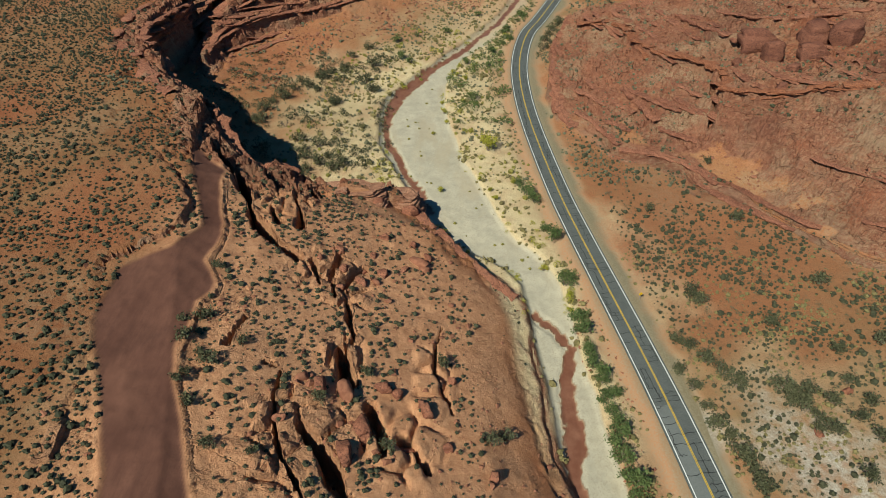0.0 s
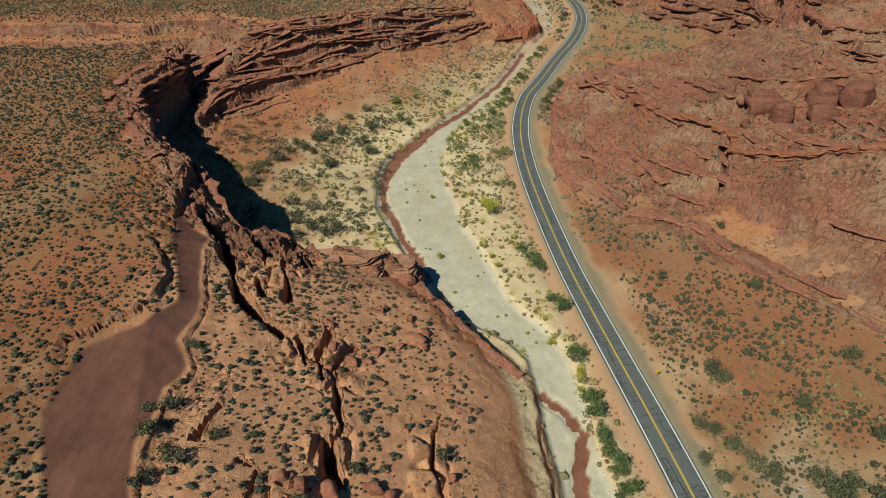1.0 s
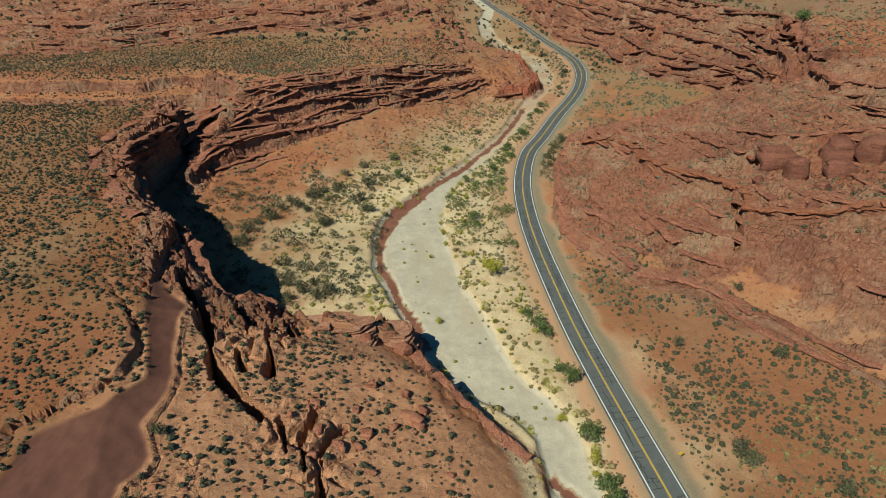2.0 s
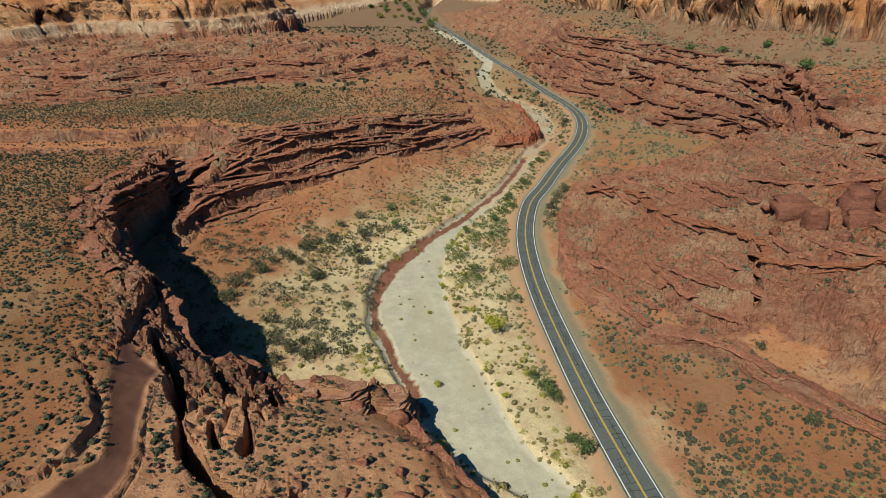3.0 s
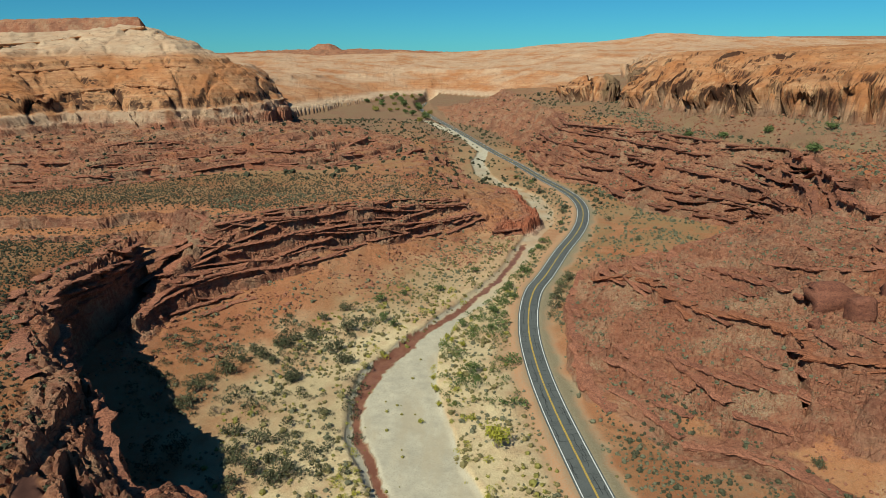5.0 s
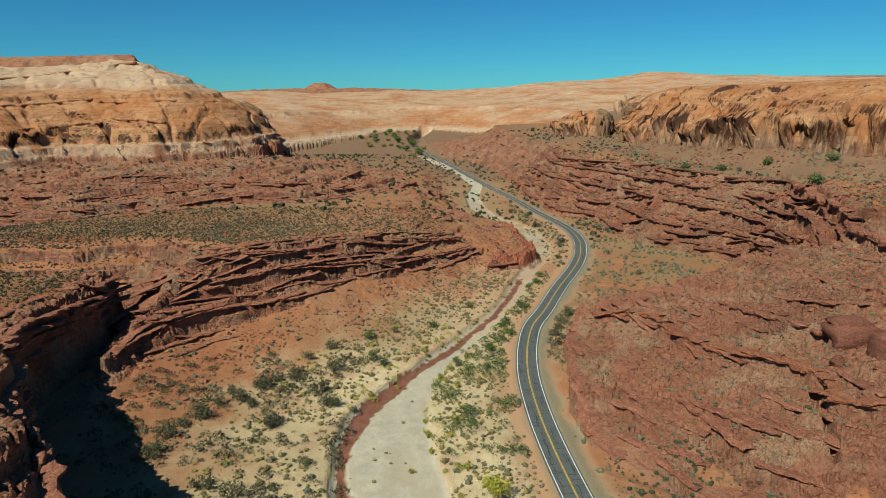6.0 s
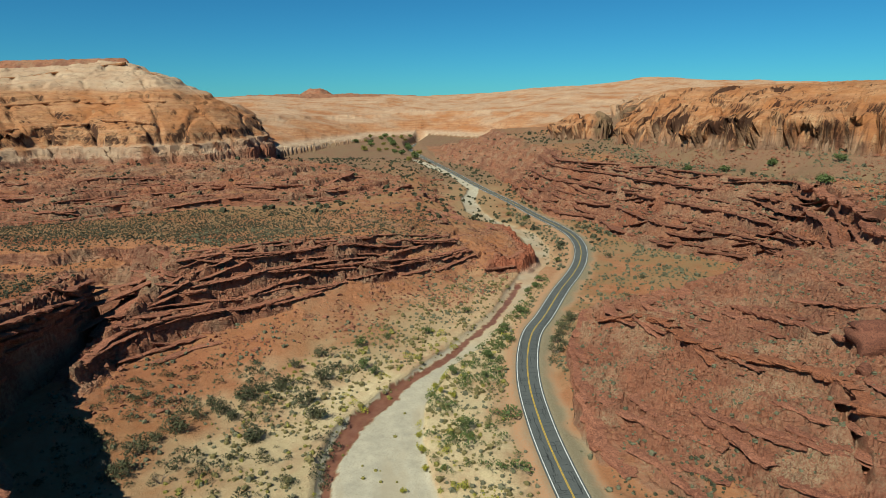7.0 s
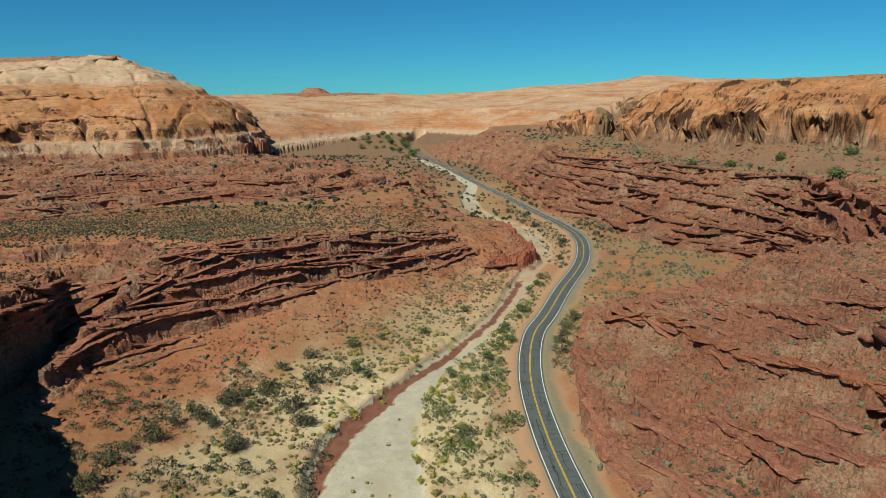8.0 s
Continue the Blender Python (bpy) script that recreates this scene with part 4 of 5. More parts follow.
rng = random.Random(4)
seams = []
a = 300.0
while a < 900:
    a += rng.uniform(0.9, 3.2)
    lo, hi = rng.choice([(-3.9, 3.9), (-3.9, 0), (0, 3.9), (-3.9, -1.2), (0.5, 3.9)])
    n = 7
    seams.append([(a + rng.uniform(-0.35, 0.35), lo + (hi - lo) * i / (n - 1)) for i in range(n)])
    if rng.random() < 0.55:
        c, ln = rng.choice([-2.6, -1.6, 1.5, 2.6]) + rng.uniform(-0.3, 0.3), rng.uniform(3, 9)
        seams.append([(a + ln * i / 6, c + rng.uniform(-0.25, 0.25)) for i in range(7)])
ribbon_bits(seams, ZROAD + 0.004, 0.15, "crack_seal", TAR, road, "dark tar-sealed cracks")
part_line = mid_line[:, 1] < 95
keep_mid, keep_side = mid_line, side
mid_line, side = mid_line[part_line], side[part_line]
ribbon("patch", -3.38, -0.24, ZROAD + 0.0025, ASPHALT_OLD, road, "paler worn asphalt lane")
mid_line, side = keep_mid, keep_side


# ---- plants ----
def tri_cloud(rs, n, radius, height, leaf, base=0.05):
    """n loose leaf triangles over a low dome; arrays of corners (n, 3, 3)."""
    a, r = rs.uniform(0, 2 * np.pi, n), radius * np.sqrt(rs.uniform(0, 1, n))
    zz = base + (height - base) * np.sqrt(np.clip(1 - (r / radius) ** 2, 0, 1)) * rs.uniform(0.35, 1.0, n)
    c = np.stack([r * np.cos(a), r * np.sin(a), zz], -1)
    return c[:, None, :] + rs.normal(0, leaf, (n, 3, 3))


def scatter_mesh(name, spots, sizes, variants, mat, label, category, seed):
    """Many small plants or stones in one mesh."""
    rs = np.random.RandomState(seed)
    z = ground_z(spots[:, 0], spots[:, 1])
    turn = rs.uniform(0, 2 * np.pi, len(spots))
    which = rs.randint(0, len(variants), len(spots))
    blocks = []
    for k, v in enumerate(variants):
        m = which == k
        c, sn = np.cos(turn[m])[:, None, None], np.sin(turn[m])[:, None, None]
        t = v[None] * sizes[m][:, None, None, None]
        out = np.stack([t[..., 0] * c - t[..., 1] * sn + spots[m][:, 0][:, None, None], t[..., 0] * sn + t[..., 1] * c + spots[m][:, 1][:, None, None], t[..., 2] + z[m][:, None, None]], -1)
        blocks.append(out.reshape(-1, 3))
    v = np.vstack(blocks)
    return tagged(new(name, np_mesh(name, v, np.arange(len(v)).reshape(-1, 3), mat)), label, category, kind="stuff")


def jitter_spots(x0, x1, y0, y1, step, seed):
    rs = np.random.RandomState(seed)
    gx, gy = np.meshgrid(np.arange(x0, x1, step), np.arange(y0, y1, step))
    p = np.stack([gx.ravel(), gy.ravel()], -1) + rs.uniform(-0.5, 0.5, (gx.size, 2)) * step * 0.95
    return p.astype(np.float32), rs


rs0 = np.random.RandomState(11)


def dome_bush(rs, sides, leaves, leaf):
    """A ragged low dome with loose leaf sprays round it."""
    pts = []
    for k, (r, z) in enumerate(((0.46, 0.02), (0.44, 0.34))):
        a = np.arange(sides) * 2 * np.pi / sides + 0.4 * k
        rr = r * rs.uniform(0.72, 1.2, sides)
        pts.append(np.stack([rr * np.cos(a), rr * np.sin(a), z + rs.uniform(-0.05, 0.08, sides) * (k > 0)], -1))
    topv = np.array([rs.uniform(-0.1, 0.1), rs.uniform(-0.1, 0.1), rs.uniform(0.5, 0.68)])
    t = []
    for i in range(sides):
        j = (i + 1) % sides
        t += [(pts[0][i], pts[0][j], pts[1][j]), (pts[0][i], pts[1][j], pts[1][i]), (pts[1][i], pts[1][j], topv)]
    return np.concatenate([np.array(t), tri_cloud(rs, leaves, 0.5, 0.72, leaf)])


BUSH_NEAR = [dome_bush(rs0, 5, 6, 0.14) for _ in range(6)]
BUSH_FAR = [dome_bush(rs0, 4, 2, 0.16) for _ in range(5)]


BRUSH = [tri_cloud(rs0, 75, 0.5, 0.62, 0.062) for _ in range(5)]


def plant_field(name, box, step, seed, chance, size, mat, label, category="shrub", variants=None):
    p, rs = jitter_spots(*box, step, seed)
    steep = ground_pick(SLOPE, p[:, 0], p[:, 1])
    rockf, bedf, road_d = ground_pick(ROCKM, p[:, 0], p[:, 1]), ground_pick(SLICK, p[:, 0], p[:, 1]), ground_pick(ROADD, p[:, 0], p[:, 1])
    odds = chance(p) * (ground_pick(UPPER, p[:, 0], p[:, 1]) < 0.2) * np.clip(1.1 - 0.85 * rockf, 0, 1) * (steep < 0.5) * (bedf < 0.3) * (road_d > 7) * (np.abs(p[:, 0] - 2) < 0.74 * np.maximum(p[:, 1], 60) + 60)
    p = p[rs.uniform(0, 1, len(p)) < odds]
    sz = size * rs.lognormal(0, 0.42, len(p)).clip(0.35, 2.4)
    return scatter_mesh(name, p, sz, variants or BUSH_NEAR, mat, label, category, seed + 1)


def clump(p, size, seed):
    return fbm(p[:, 0], p[:, 1], size, 2, seed)


def on_field(field, p):
    return ground_pick(field, p[:, 0], p[:, 1])


plant_field("sagebrush", (-240, 26, 30, 330), 1.3, 21, lambda p: np.clip(0.8 + 0.5 * clump(p, 25, 3), 0.1, 1) * (on_field(DW, p) > 2) * np.where(p[:, 0] > -58, 0.9, 1) * np.where(p[:, 0] > -12, 0.45, 1), 0.70, SAGE, "low grey-green sagebrush scattered over red soil")
plant_field("sagebrush", (-400, 10, 300, 500), 1.7, 31, lambda p: np.clip(0.85 + 0.5 * clump(p, 30, 3), 0.1, 1) * ((on_field(DN, p) > 30) | ((p[:, 0] < -134) & (p[:, 1] > 328))), 0.78, SAGE_DRY, "low grey-green sagebrush scattered over red soil", variants=BUSH_FAR)
plant_field("sagebrush", (40, 190, 50, 225), 1.4, 41, lambda p: np.clip(0.6 + 0.9 * clump(p, 18, 5), 0.03, 1) * (on_field(DS, p) > -1) * (p[:, 0] > 62 - 0.1 * (p[:, 1] - 90)) * np.where(p[:, 1] < 110, 0.55, 1), 0.86, SAGE, "low grey-green sagebrush scattered over red soil")
plant_field("sagebrush", (-110, 60, 190, 420), 2.0, 51, lambda p: np.clip(0.3 + 0.9 * clump(p, 16, 6), 0.02, 1) * (on_field(WASH, p) < -3), 0.85, TUFT, "low grey-green sagebrush scattered over red soil")
plant_field("sagebrush", (70, 300, 335, 700), 3.0, 61, lambda p: 1.8 * np.clip(0.4 + 0.8 * clump(p, 16, 6), 0.02, 1), 1.3, TUFT, "low grey-green sagebrush scattered over red soil", variants=BUSH_FAR)
plant_field("sagebrush", (48, 190, 185, 335), 2.0, 65, lambda p: 2.2 * np.clip(0.35 + 0.9 * clump(p, 16, 7), 0.05, 1) * 2.2, 0.72, TUFT, "low grey-green sagebrush on rocky ledges", variants=BUSH_FAR)
plant_field("sagebrush", (-330, 420, 480, 1050), 6.5, 71, lambda p: np.clip(0.5 + 0.8 * clump(p, 40, 6), 0.02, 1), 2.3, SAGE, "distant grey-green desert brush", variants=BUSH_FAR)
plant_field("rabbitbrush", (-60, 45, 60, 420), 1.9, 81, lambda p: on_field(LOW, p) * np.clip(0.35 + 0.9 * clump(p, 9, 8), 0.0, 1) * (on_field(WASH, p) < 0.5) * (on_field(WASH, p) > -34), 1.0, DRYBRUSH, "dry straw-coloured brush beside the wash")
plant_field("rabbitbrush", (-22, 40, 120, 300), 4.5, 91, lambda p: np.clip(0.2 + 0.8 * clump(p, 12, 8), 0.0, 1) * (on_field(WASH, p) > 1.0), 0.8, STRAWGREEN, "small yellow-green tufts in pale wash sand")
plant_field("rabbitbrush", (-60, 45, 140, 330), 3.2, 101, lambda p: on_field(LOW, p) * np.clip(0.2 + 0.9 * clump(p, 14, 18), 0.0, 1) * (on_field(WASH, p) < -1) * (on_field(WASH, p) > -40), 1.1, STRAWGREEN, "yellow-green brush on the valley floor")
plant_field("rabbitbrush", (-25, 45, 120, 330), 1.9, 151, lambda p: np.clip(-0.1 + 1.6 * clump(p, 7, 38), 0.0, 1) * (on_field(WASH, p) < 1.2) * (on_field(WASH, p) > -9), 1.5, YELLOW, "bright yellow-green brush on the edge of the wash", variants=BRUSH)
plant_field("greasewood", (-15, 62, 230, 430), 2.4, 121, lambda p: np.clip(0.42 + 1.0 * clump(p, 14, 28), 0.0, 1) * (on_field(WASH, p) < -0.5) * (on_field(WASH, p) > -26) * (on_field(ROADD, p) > 8) * (p[:, 0] > on_field(GX, p) - 9) * ((p[:, 0] - 33) > (p[:, 1] - 345) * 0.55 - 6), 2.5, GREEN, "dark green brush between wash and road", variants=BRUSH)
plant_field("greasewood", (-95, -20, 195, 300), 3.0, 131, lambda p: on_field(LOW, p) * np.clip(0.28 + 1.0 * clump(p, 18, 29), 0.0, 1), 2.3, GREYGREEN, "olive brush on the floor below the cliff", variants=BRUSH)
plant_field("greasewood", (42, 70, 285, 345), 2.4, 141, lambda p: on_field(LOW, p) * np.clip(0.45 + 1.0 * clump(p, 12, 31), 0.0, 1), 2.0, GREYGREEN, "olive brush beside the road bend", variants=BRUSH)
plant_field("sagebrush", (56, 170, 55, 215), 1.9, 45, lambda p: np.clip(0.35 + 0.9 * clump(p, 14, 15), 0.0, 1) * (p[:, 0] > 62 - 0.1 * (p[:, 1] - 90)), 0.8, TUFT, "pale grey-green brush on orange soil", variants=BRUSH)
plant_field("dry_grass", (42, 130, 55, 150), 1.3, 111, lambda p: np.clip(0.25 + 0.8 * clump(p, 12, 9), 0.0, 1), 0.7, DRYBRUSH, "dry grass tufts on pale soil", "grass")


def stem(bm, a, b, r0, r1, sides=5):
    a, b = Vector(a), Vector(b)
    q = (b - a).to_track_quat("Z", "Y")
    rings = []
    for c, r in ((a, r0), (b, r1)):
        rings.append([bm.verts.new(c + q @ Vector((r * math.cos(2 * math.pi * i / sides), r * math.sin(2 * math.pi * i / sides), 0))) for i in range(sides)])
    for i in range(sides):
        bm.faces.new((rings[0][i], rings[0][(i + 1) % sides], rings[1][(i + 1) % sides], rings[1][i]))
    bm.faces.new(rings[1])


def make_shrub(seed, mat, name, label, category, radius=1.8, tall=2.4, leaves=330, leaf=0.17, bare=False, group=""):
    """A many-stemmed desert shrub: stems from one base, leaf clumps at their ends."""
    rs = random.Random(seed)
    top = tagged(new(name), label, category, group=group)
    bm = bmesh.new()
    tips = []
    for i in range(7):
        a, out = rs.uniform(0, 6.28), rs.uniform(0.25, 0.8) * radius
        midp = (0.45 * out * math.cos(a), 0.45 * out * math.sin(a), tall * rs.uniform(0.25, 0.4))
        end = (out * math.cos(a), out * math.sin(a), tall * rs.uniform(0.55, 0.95))
        stem(bm, (0.1 * math.cos(a), 0.1 * math.sin(a), -0.3), midp, 0.09, 0.06)
        stem(bm, midp, end, 0.06, 0.02)
        tips.append(end)
        for _ in range(3 if bare else 1):
            e2 = (end[0] + rs.uniform(-0.7, 0.7), end[1] + rs.uniform(-0.7, 0.7), end[2] + rs.uniform(-0.4, 0.6))
            stem(bm, midp, e2, 0.045, 0.012)
            tips.append(e2)
    part("trunk", bm, BARK, top)
    if not bare:
        v = []
        for k in range(leaves):
            c = Vector(rs.choice(tips))
            d = Vector((rs.gauss(0, 1), rs.gauss(0, 1), rs.gauss(0, 0.8)))
            c = c * rs.uniform(0.75, 1.0) + d * (0.24 * radius)
            c.z = max(c.z, 0.12)
            u = Vector((rs.gauss(0, 1), rs.gauss(0, 1), rs.gauss(0, 1))).normalized()
            w = u.cross(Vector((rs.gauss(0, 1), rs.gauss(0, 1), rs.gauss(0, 1)))).normalized()
            s1 = leaf * rs.uniform(0.7, 1.5)
            v += [c - u * s1, c + w * s1 * 0.7, c + u * s1, c - w * s1 * 0.7]
        me = np_mesh("crown", np.array([tuple(p) for p in v]), np.arange(len(v)).reshape(-1, 4), mat)
        ob = new("crown", me)
        ob.parent = top
    return top


def plant_at(proto, spots, seed, lo=0.75, hi=1.35):
    rs = random.Random(seed)
    for i, (x, y) in enumerate(spots):
        src = proto[i % len(proto)]
        k = rs.uniform(lo, hi)
        m = pose(x, y, float(ground_z([x], [y])[0]) - 0.05, 0, 0, rs.uniform(0, 360)) @ Matrix.Diagonal((k, k, k * rs.uniform(0.85, 1.15), 1))
        ob = src if i < len(proto) and not src.get("placed") else copy_thing(src, m)
        ob.matrix_basis = m
        src["placed"] = 1
        ob["placed"] = 1


def family(mat, n, seed, name, label, category, group, **kw):
    return [make_shrub(seed + i, mat, name, label, category, group=group, **kw) for i in range(n)]


ALCOVE = [(-64.1, 257.9), (-61.7, 265.5), (-55.1, 272.0), (-50.5, 275.8), (-44.6, 279.7), (-34.1, 266.7), (-30.1, 258.4), (-73.4, 238.6), (-71.2, 245.6), (-74.3, 229.7), (-44.6, 245.3), (-35.5, 302.6), (-32.5, 283.5),
          (-43.6, 293.0), (-54.3, 257.6), (-47.0, 211.3), (-39.5, 195.1), (-45.7, 198.5), (-50.1, 202.1), (-44.9, 275.6), (-30.9, 258.7), (-71.5, 229.9), (-45.3, 246.0), (-52, 207), (-42, 203), (-48, 193), (-37, 200), (-55, 215), (-58, 261), (-52.5, 270), (-67, 250)]
plant_at(family(GREYGREEN, 4, 300, "shrub", "dense grey-green shrub with many stems on the shaded floor", "shrub", "shrubs below the cliff", radius=2.3, tall=2.3, leaves=420), ALCOVE, 1, 1.0, 1.7)
FLOOR_SHRUBS = [(-22.3, 311.8), (-13.3, 318.3), (-15.2, 287.3), (1.8, 323.7), (18.8, 350.4), (-20.4, 292.2), (30.7, 325.7), (39.7, 342.2), (54.2, 387.4), (75.1, 437.0), (34.0, 316.4), (65.8, 581.7), (75.5, 557.3), (12.0, 249.7), (10.3, 286.4), (21.4, 283.7), (33, 331), (42, 350), (50, 378), (58, 398), (24, 300)]
plant_at(family(GREEN, 3, 320, "shrub", "dark green bushy shrub on the valley floor", "shrub", "shrubs along the wash", radius=2.0, tall=2.7, leaves=420), FLOOR_SHRUBS, 2)
GOLD = [(16.9, 209.1), (16.1, 182.0), (17.7, 176.7), (-3.9, 223.8), (-0.4, 249.0), (0.5, 240.9), (1.4, 232.5), (-0.9, 184.4), (13.0, 188.9), (24.5, 186.4), (6.3, 273.7), (4.6, 280.0), (29.8, 142.7), (35.4, 129.9), (7.5, 284), (10, 270), (34.7, 124.6)]
plant_at(family(YELLOW, 3, 340, "cottonwood_sapling", "small tree with bright yellow-green autumn leaves beside the wash", "tree", "yellow saplings along the wash", radius=1.35, tall=2.3, leaves=380, leaf=0.16), GOLD[1:], 3, 0.6, 1.0)
plant_at(family(YELLOW, 1, 350, "cottonwood", "round yellow-green tree standing on pale silt", "tree", "", radius=2.2, tall=3.6, leaves=620, leaf=0.2), GOLD[:1], 4, 1.6, 1.61)
ROADSIDE = [(30.5, 176.1), (34.2, 156.3), (25.5, 185.1), (35.5, 137.6), (37.1, 107.5), (39.7, 102.9), (40.4, 96.1), (39.6, 88.9), (39.6, 74.6), (39.4, 85.1), (40.4, 72.6), (34.7, 134.8), (32, 160), (28, 180), (41, 68), (38.4, 99.5), (36.8, 111), (37.4, 104.5), (38.2, 94), (38.8, 91), (38.6, 82), (38.9, 78), (39.3, 69.5), (36.2, 117), (35.8, 121.5), (39.8, 65)]
plant_at(family(GREEN, 3, 360, "shrub", "leafy green shrub on the bank below the road", "shrub", "shrubs on the road bank", radius=1.9, tall=2.6, leaves=420), ROADSIDE, 5, 0.95, 1.6)
EAST = [(69.4, 130.1), (60.7, 113.2), (62.3, 111.3), (65.6, 105.6), (67.6, 101.2), (86.4, 119.3), (106.4, 133.6), (93.2, 164.2), (67.6, 170.3), (99.8, 109.4), (112.2, 111.3), (89.8, 73.3), (66.6, 74.6), (83.0, 90.4), (82.4, 95.2), (63.9, 84.4), (64.9, 80.0), (66.8, 72.0), (97.4, 98.6), (93.6, 194.2), (97.3, 82.9), (83.5, 85.8), (71, 127), (81, 92.5), (85, 88.5), (88, 97), (70, 98), (83.5, 94), (80, 96.5), (86, 85.5), (62.5, 87), (66, 77.5), (61.5, 92), (59.5, 98), (58.5, 103), (91, 93), (94.5, 88.5), (100, 92)]
plant_at(family(GREYGREEN, 4, 380, "shrub", "grey-green desert shrub with dark tangled stems on orange soil", "shrub", "shrubs east of the road", radius=1.9, tall=2.2, leaves=360), EAST, 6, 0.9, 1.7)
POCKET = [(105.4, 442.2), (110.5, 398.1), (93.9, 367.4), (106.6, 362.6), (125.3, 370.4), (53.4, 321.7), (60.6, 334.3), (66.8, 341.1), (53.2, 310.0), (48.9, 304.6), (111.9, 523.5), (116.3, 517.4), (82.2, 464.6), (70.2, 535.9), (56, 327), (62, 339), (51, 315), (58, 318), (103, 522), (108, 530)]
plant_at(family(GREYGREEN, 3, 400, "shrub", "olive shrub at the foot of a red slope", "shrub", "shrubs beside the bend", radius=2.1, tall=2.4, leaves=360), POCKET, 7, 0.8, 1.4)
PLATEAU = [(-50.9, 88.7), (-44.1, 69.6), (-43.8, 79.3), (-39.3, 61.6), (-31.5, 60.5), (-39.4, 85.7), (-49.7, 107.5), (-46.5, 75.9), (-46.0, 81.3), (-23.4, 75.8), (-15.8, 84.8), (-10.0, 67.6), (9.6, 75.1), (-0.5, 92.5), (13.1, 77.8), (-49, 84), (-47.5, 73), (-48, 91)]
plant_at(family(GREYGREEN, 3, 420, "shrub", "grey-green shrub rooted beside bare sandstone", "shrub", "shrubs on the spur", radius=1.5, tall=1.7, leaves=320), PLATEAU, 8, 0.7, 1.2)
FAR_TREES = [(-128, 1279), (-107, 1347), (-81, 1375), (-65, 1400), (-33, 1270), (-77, 1155), (-38, 1100), (-11, 1149), (-56, 1210), (-90, 1385), (-32, 1400), (-101, 1157), (-68, 1300), (-47, 1189), (-60, 1250), (-20, 1150), (-85, 1330), (-40, 1330), (-95, 1220), (-112, 1300), (-50, 1130), (-65, 1170), (-30, 1215), (-75, 1240), (-16, 1060), (-25, 1020), (-100, 1260), (-48, 1360)]
plant_at(family(GREEN, 2, 440, "cottonwood", "distant green cottonwood on the far valley floor", "tree", "far cottonwoods", radius=4.5, tall=6.0, leaves=420, leaf=0.6), FAR_TREES[::2], 9, 0.9, 1.6)
plant_at(family(STRAWGREEN, 2, 450, "cottonwood", "distant yellow-green cottonwood on the far valley floor", "tree", "far yellow cottonwoods", radius=3.6, tall=4.2, leaves=420, leaf=0.5), FAR_TREES[1::2], 12, 0.9, 1.7)
SLOPE_BUSHES = [(217, 430), (205, 410), (246, 462), (222, 436), (212, 420), (190, 545), (205, 520), (226, 500)]
plant_at(family(GREEN, 2, 460, "juniper", "dark green juniper on the talus under the cliffs", "tree", "junipers under the cliff", radius=2.6, tall=3.0, leaves=420, leaf=0.28), SLOPE_BUSHES, 10, 1.0, 1.5)
plant_at(family(GREEN, 1, 480, "dead_tree", "bare pale dead tree with forked branches", "tree", "dead trees", radius=2.6, tall=3.6, bare=True), [(-83.2, 233.0), (-76.5, 231.0), (-62, 226)], 11, 0.9, 1.3)


# ---- rocks ----
def make_boulder(seed, flat, waist=1.0):
    bm = bmesh.new()
    bmesh.ops.create_icosphere(bm, subdivisions=3, radius=1.0)
    rs = random.Random(seed)
    off = Vector((rs.uniform(0, 99), rs.uniform(0, 99), rs.uniform(0, 99)))
    cuts = [(Vector((rs.gauss(0, 1), rs.gauss(0, 1), rs.gauss(0, 0.6))).normalized(), rs.uniform(0.5, 0.8)) for _ in range(11)]
    for v in bm.verts:
        p = Vector([math.copysign(abs(c) ** 0.62, c) for c in v.co]) * 0.86
        for nrm, dist in cuts:
            over = p.dot(nrm) - dist
            if over > 0:
                p -= nrm * over * 0.96
        p *= 1 + 0.24 * noise.noise(p * 1.3 + off) + 0.06 * noise.noise(p * 4 + off)
        bedding = 1 - 0.15 * max(0.0, math.sin(p.z * 8 + off.x)) ** 4 - 0.05 * max(0.0, math.sin(p.z * 21 + off.y)) ** 2
        p.x, p.y, p.z = p.x * bedding, p.y * bedding, p.z * flat
        if p.z < 0:
            p.x, p.y = p.x * waist, p.y * waist
        v.co = p
    for f in bm.faces:
        f.smooth = True
    return bm


BOULDERS = []
for i in range(6):
    BOULDERS.append(tagged(part("boulder", make_boulder(500 + i, (0.75, 0.6, 0.9, 0.5, 0.8, 0.65)[i]), (LEDGE_RED, LEDGE_RED, LEDGE_RED, LEDGE_RED, LEDGE_RED, ROCK)[i]), "rounded red sandstone boulder resting on bedrock", "boulder", group="red sandstone boulders"))
DARK_ROCK = bed_material("dark_red_boulder", (0.155, 0.060, 0.039), (0.225, 0.092, 0.058), (0.085, 0.036, 0.026))
DOMES = [tagged(part("boulder", make_boulder(540 + i, (0.75, 0.85, 0.8)[i], 0.92), DARK_ROCK), "smooth dark red sandstone dome on the hillside", "boulder", group="dark sandstone domes") for i in range(3)]
domes = [(125, 249, 12, 8, 7, 10), (124.5, 234, 4.8, 4.4, 8, -20), (143, 244, 10, 8, 7.5, 20), (138, 231, 9, 5, 7, 10), (152, 236, 8, 7, 7, 30), (121, 214, 3.5, 3, 3, 0), (113, 236, 3.0, 2.6, 2.4, 50), (128, 222, 3.2, 2.8, 2.6, 25)]
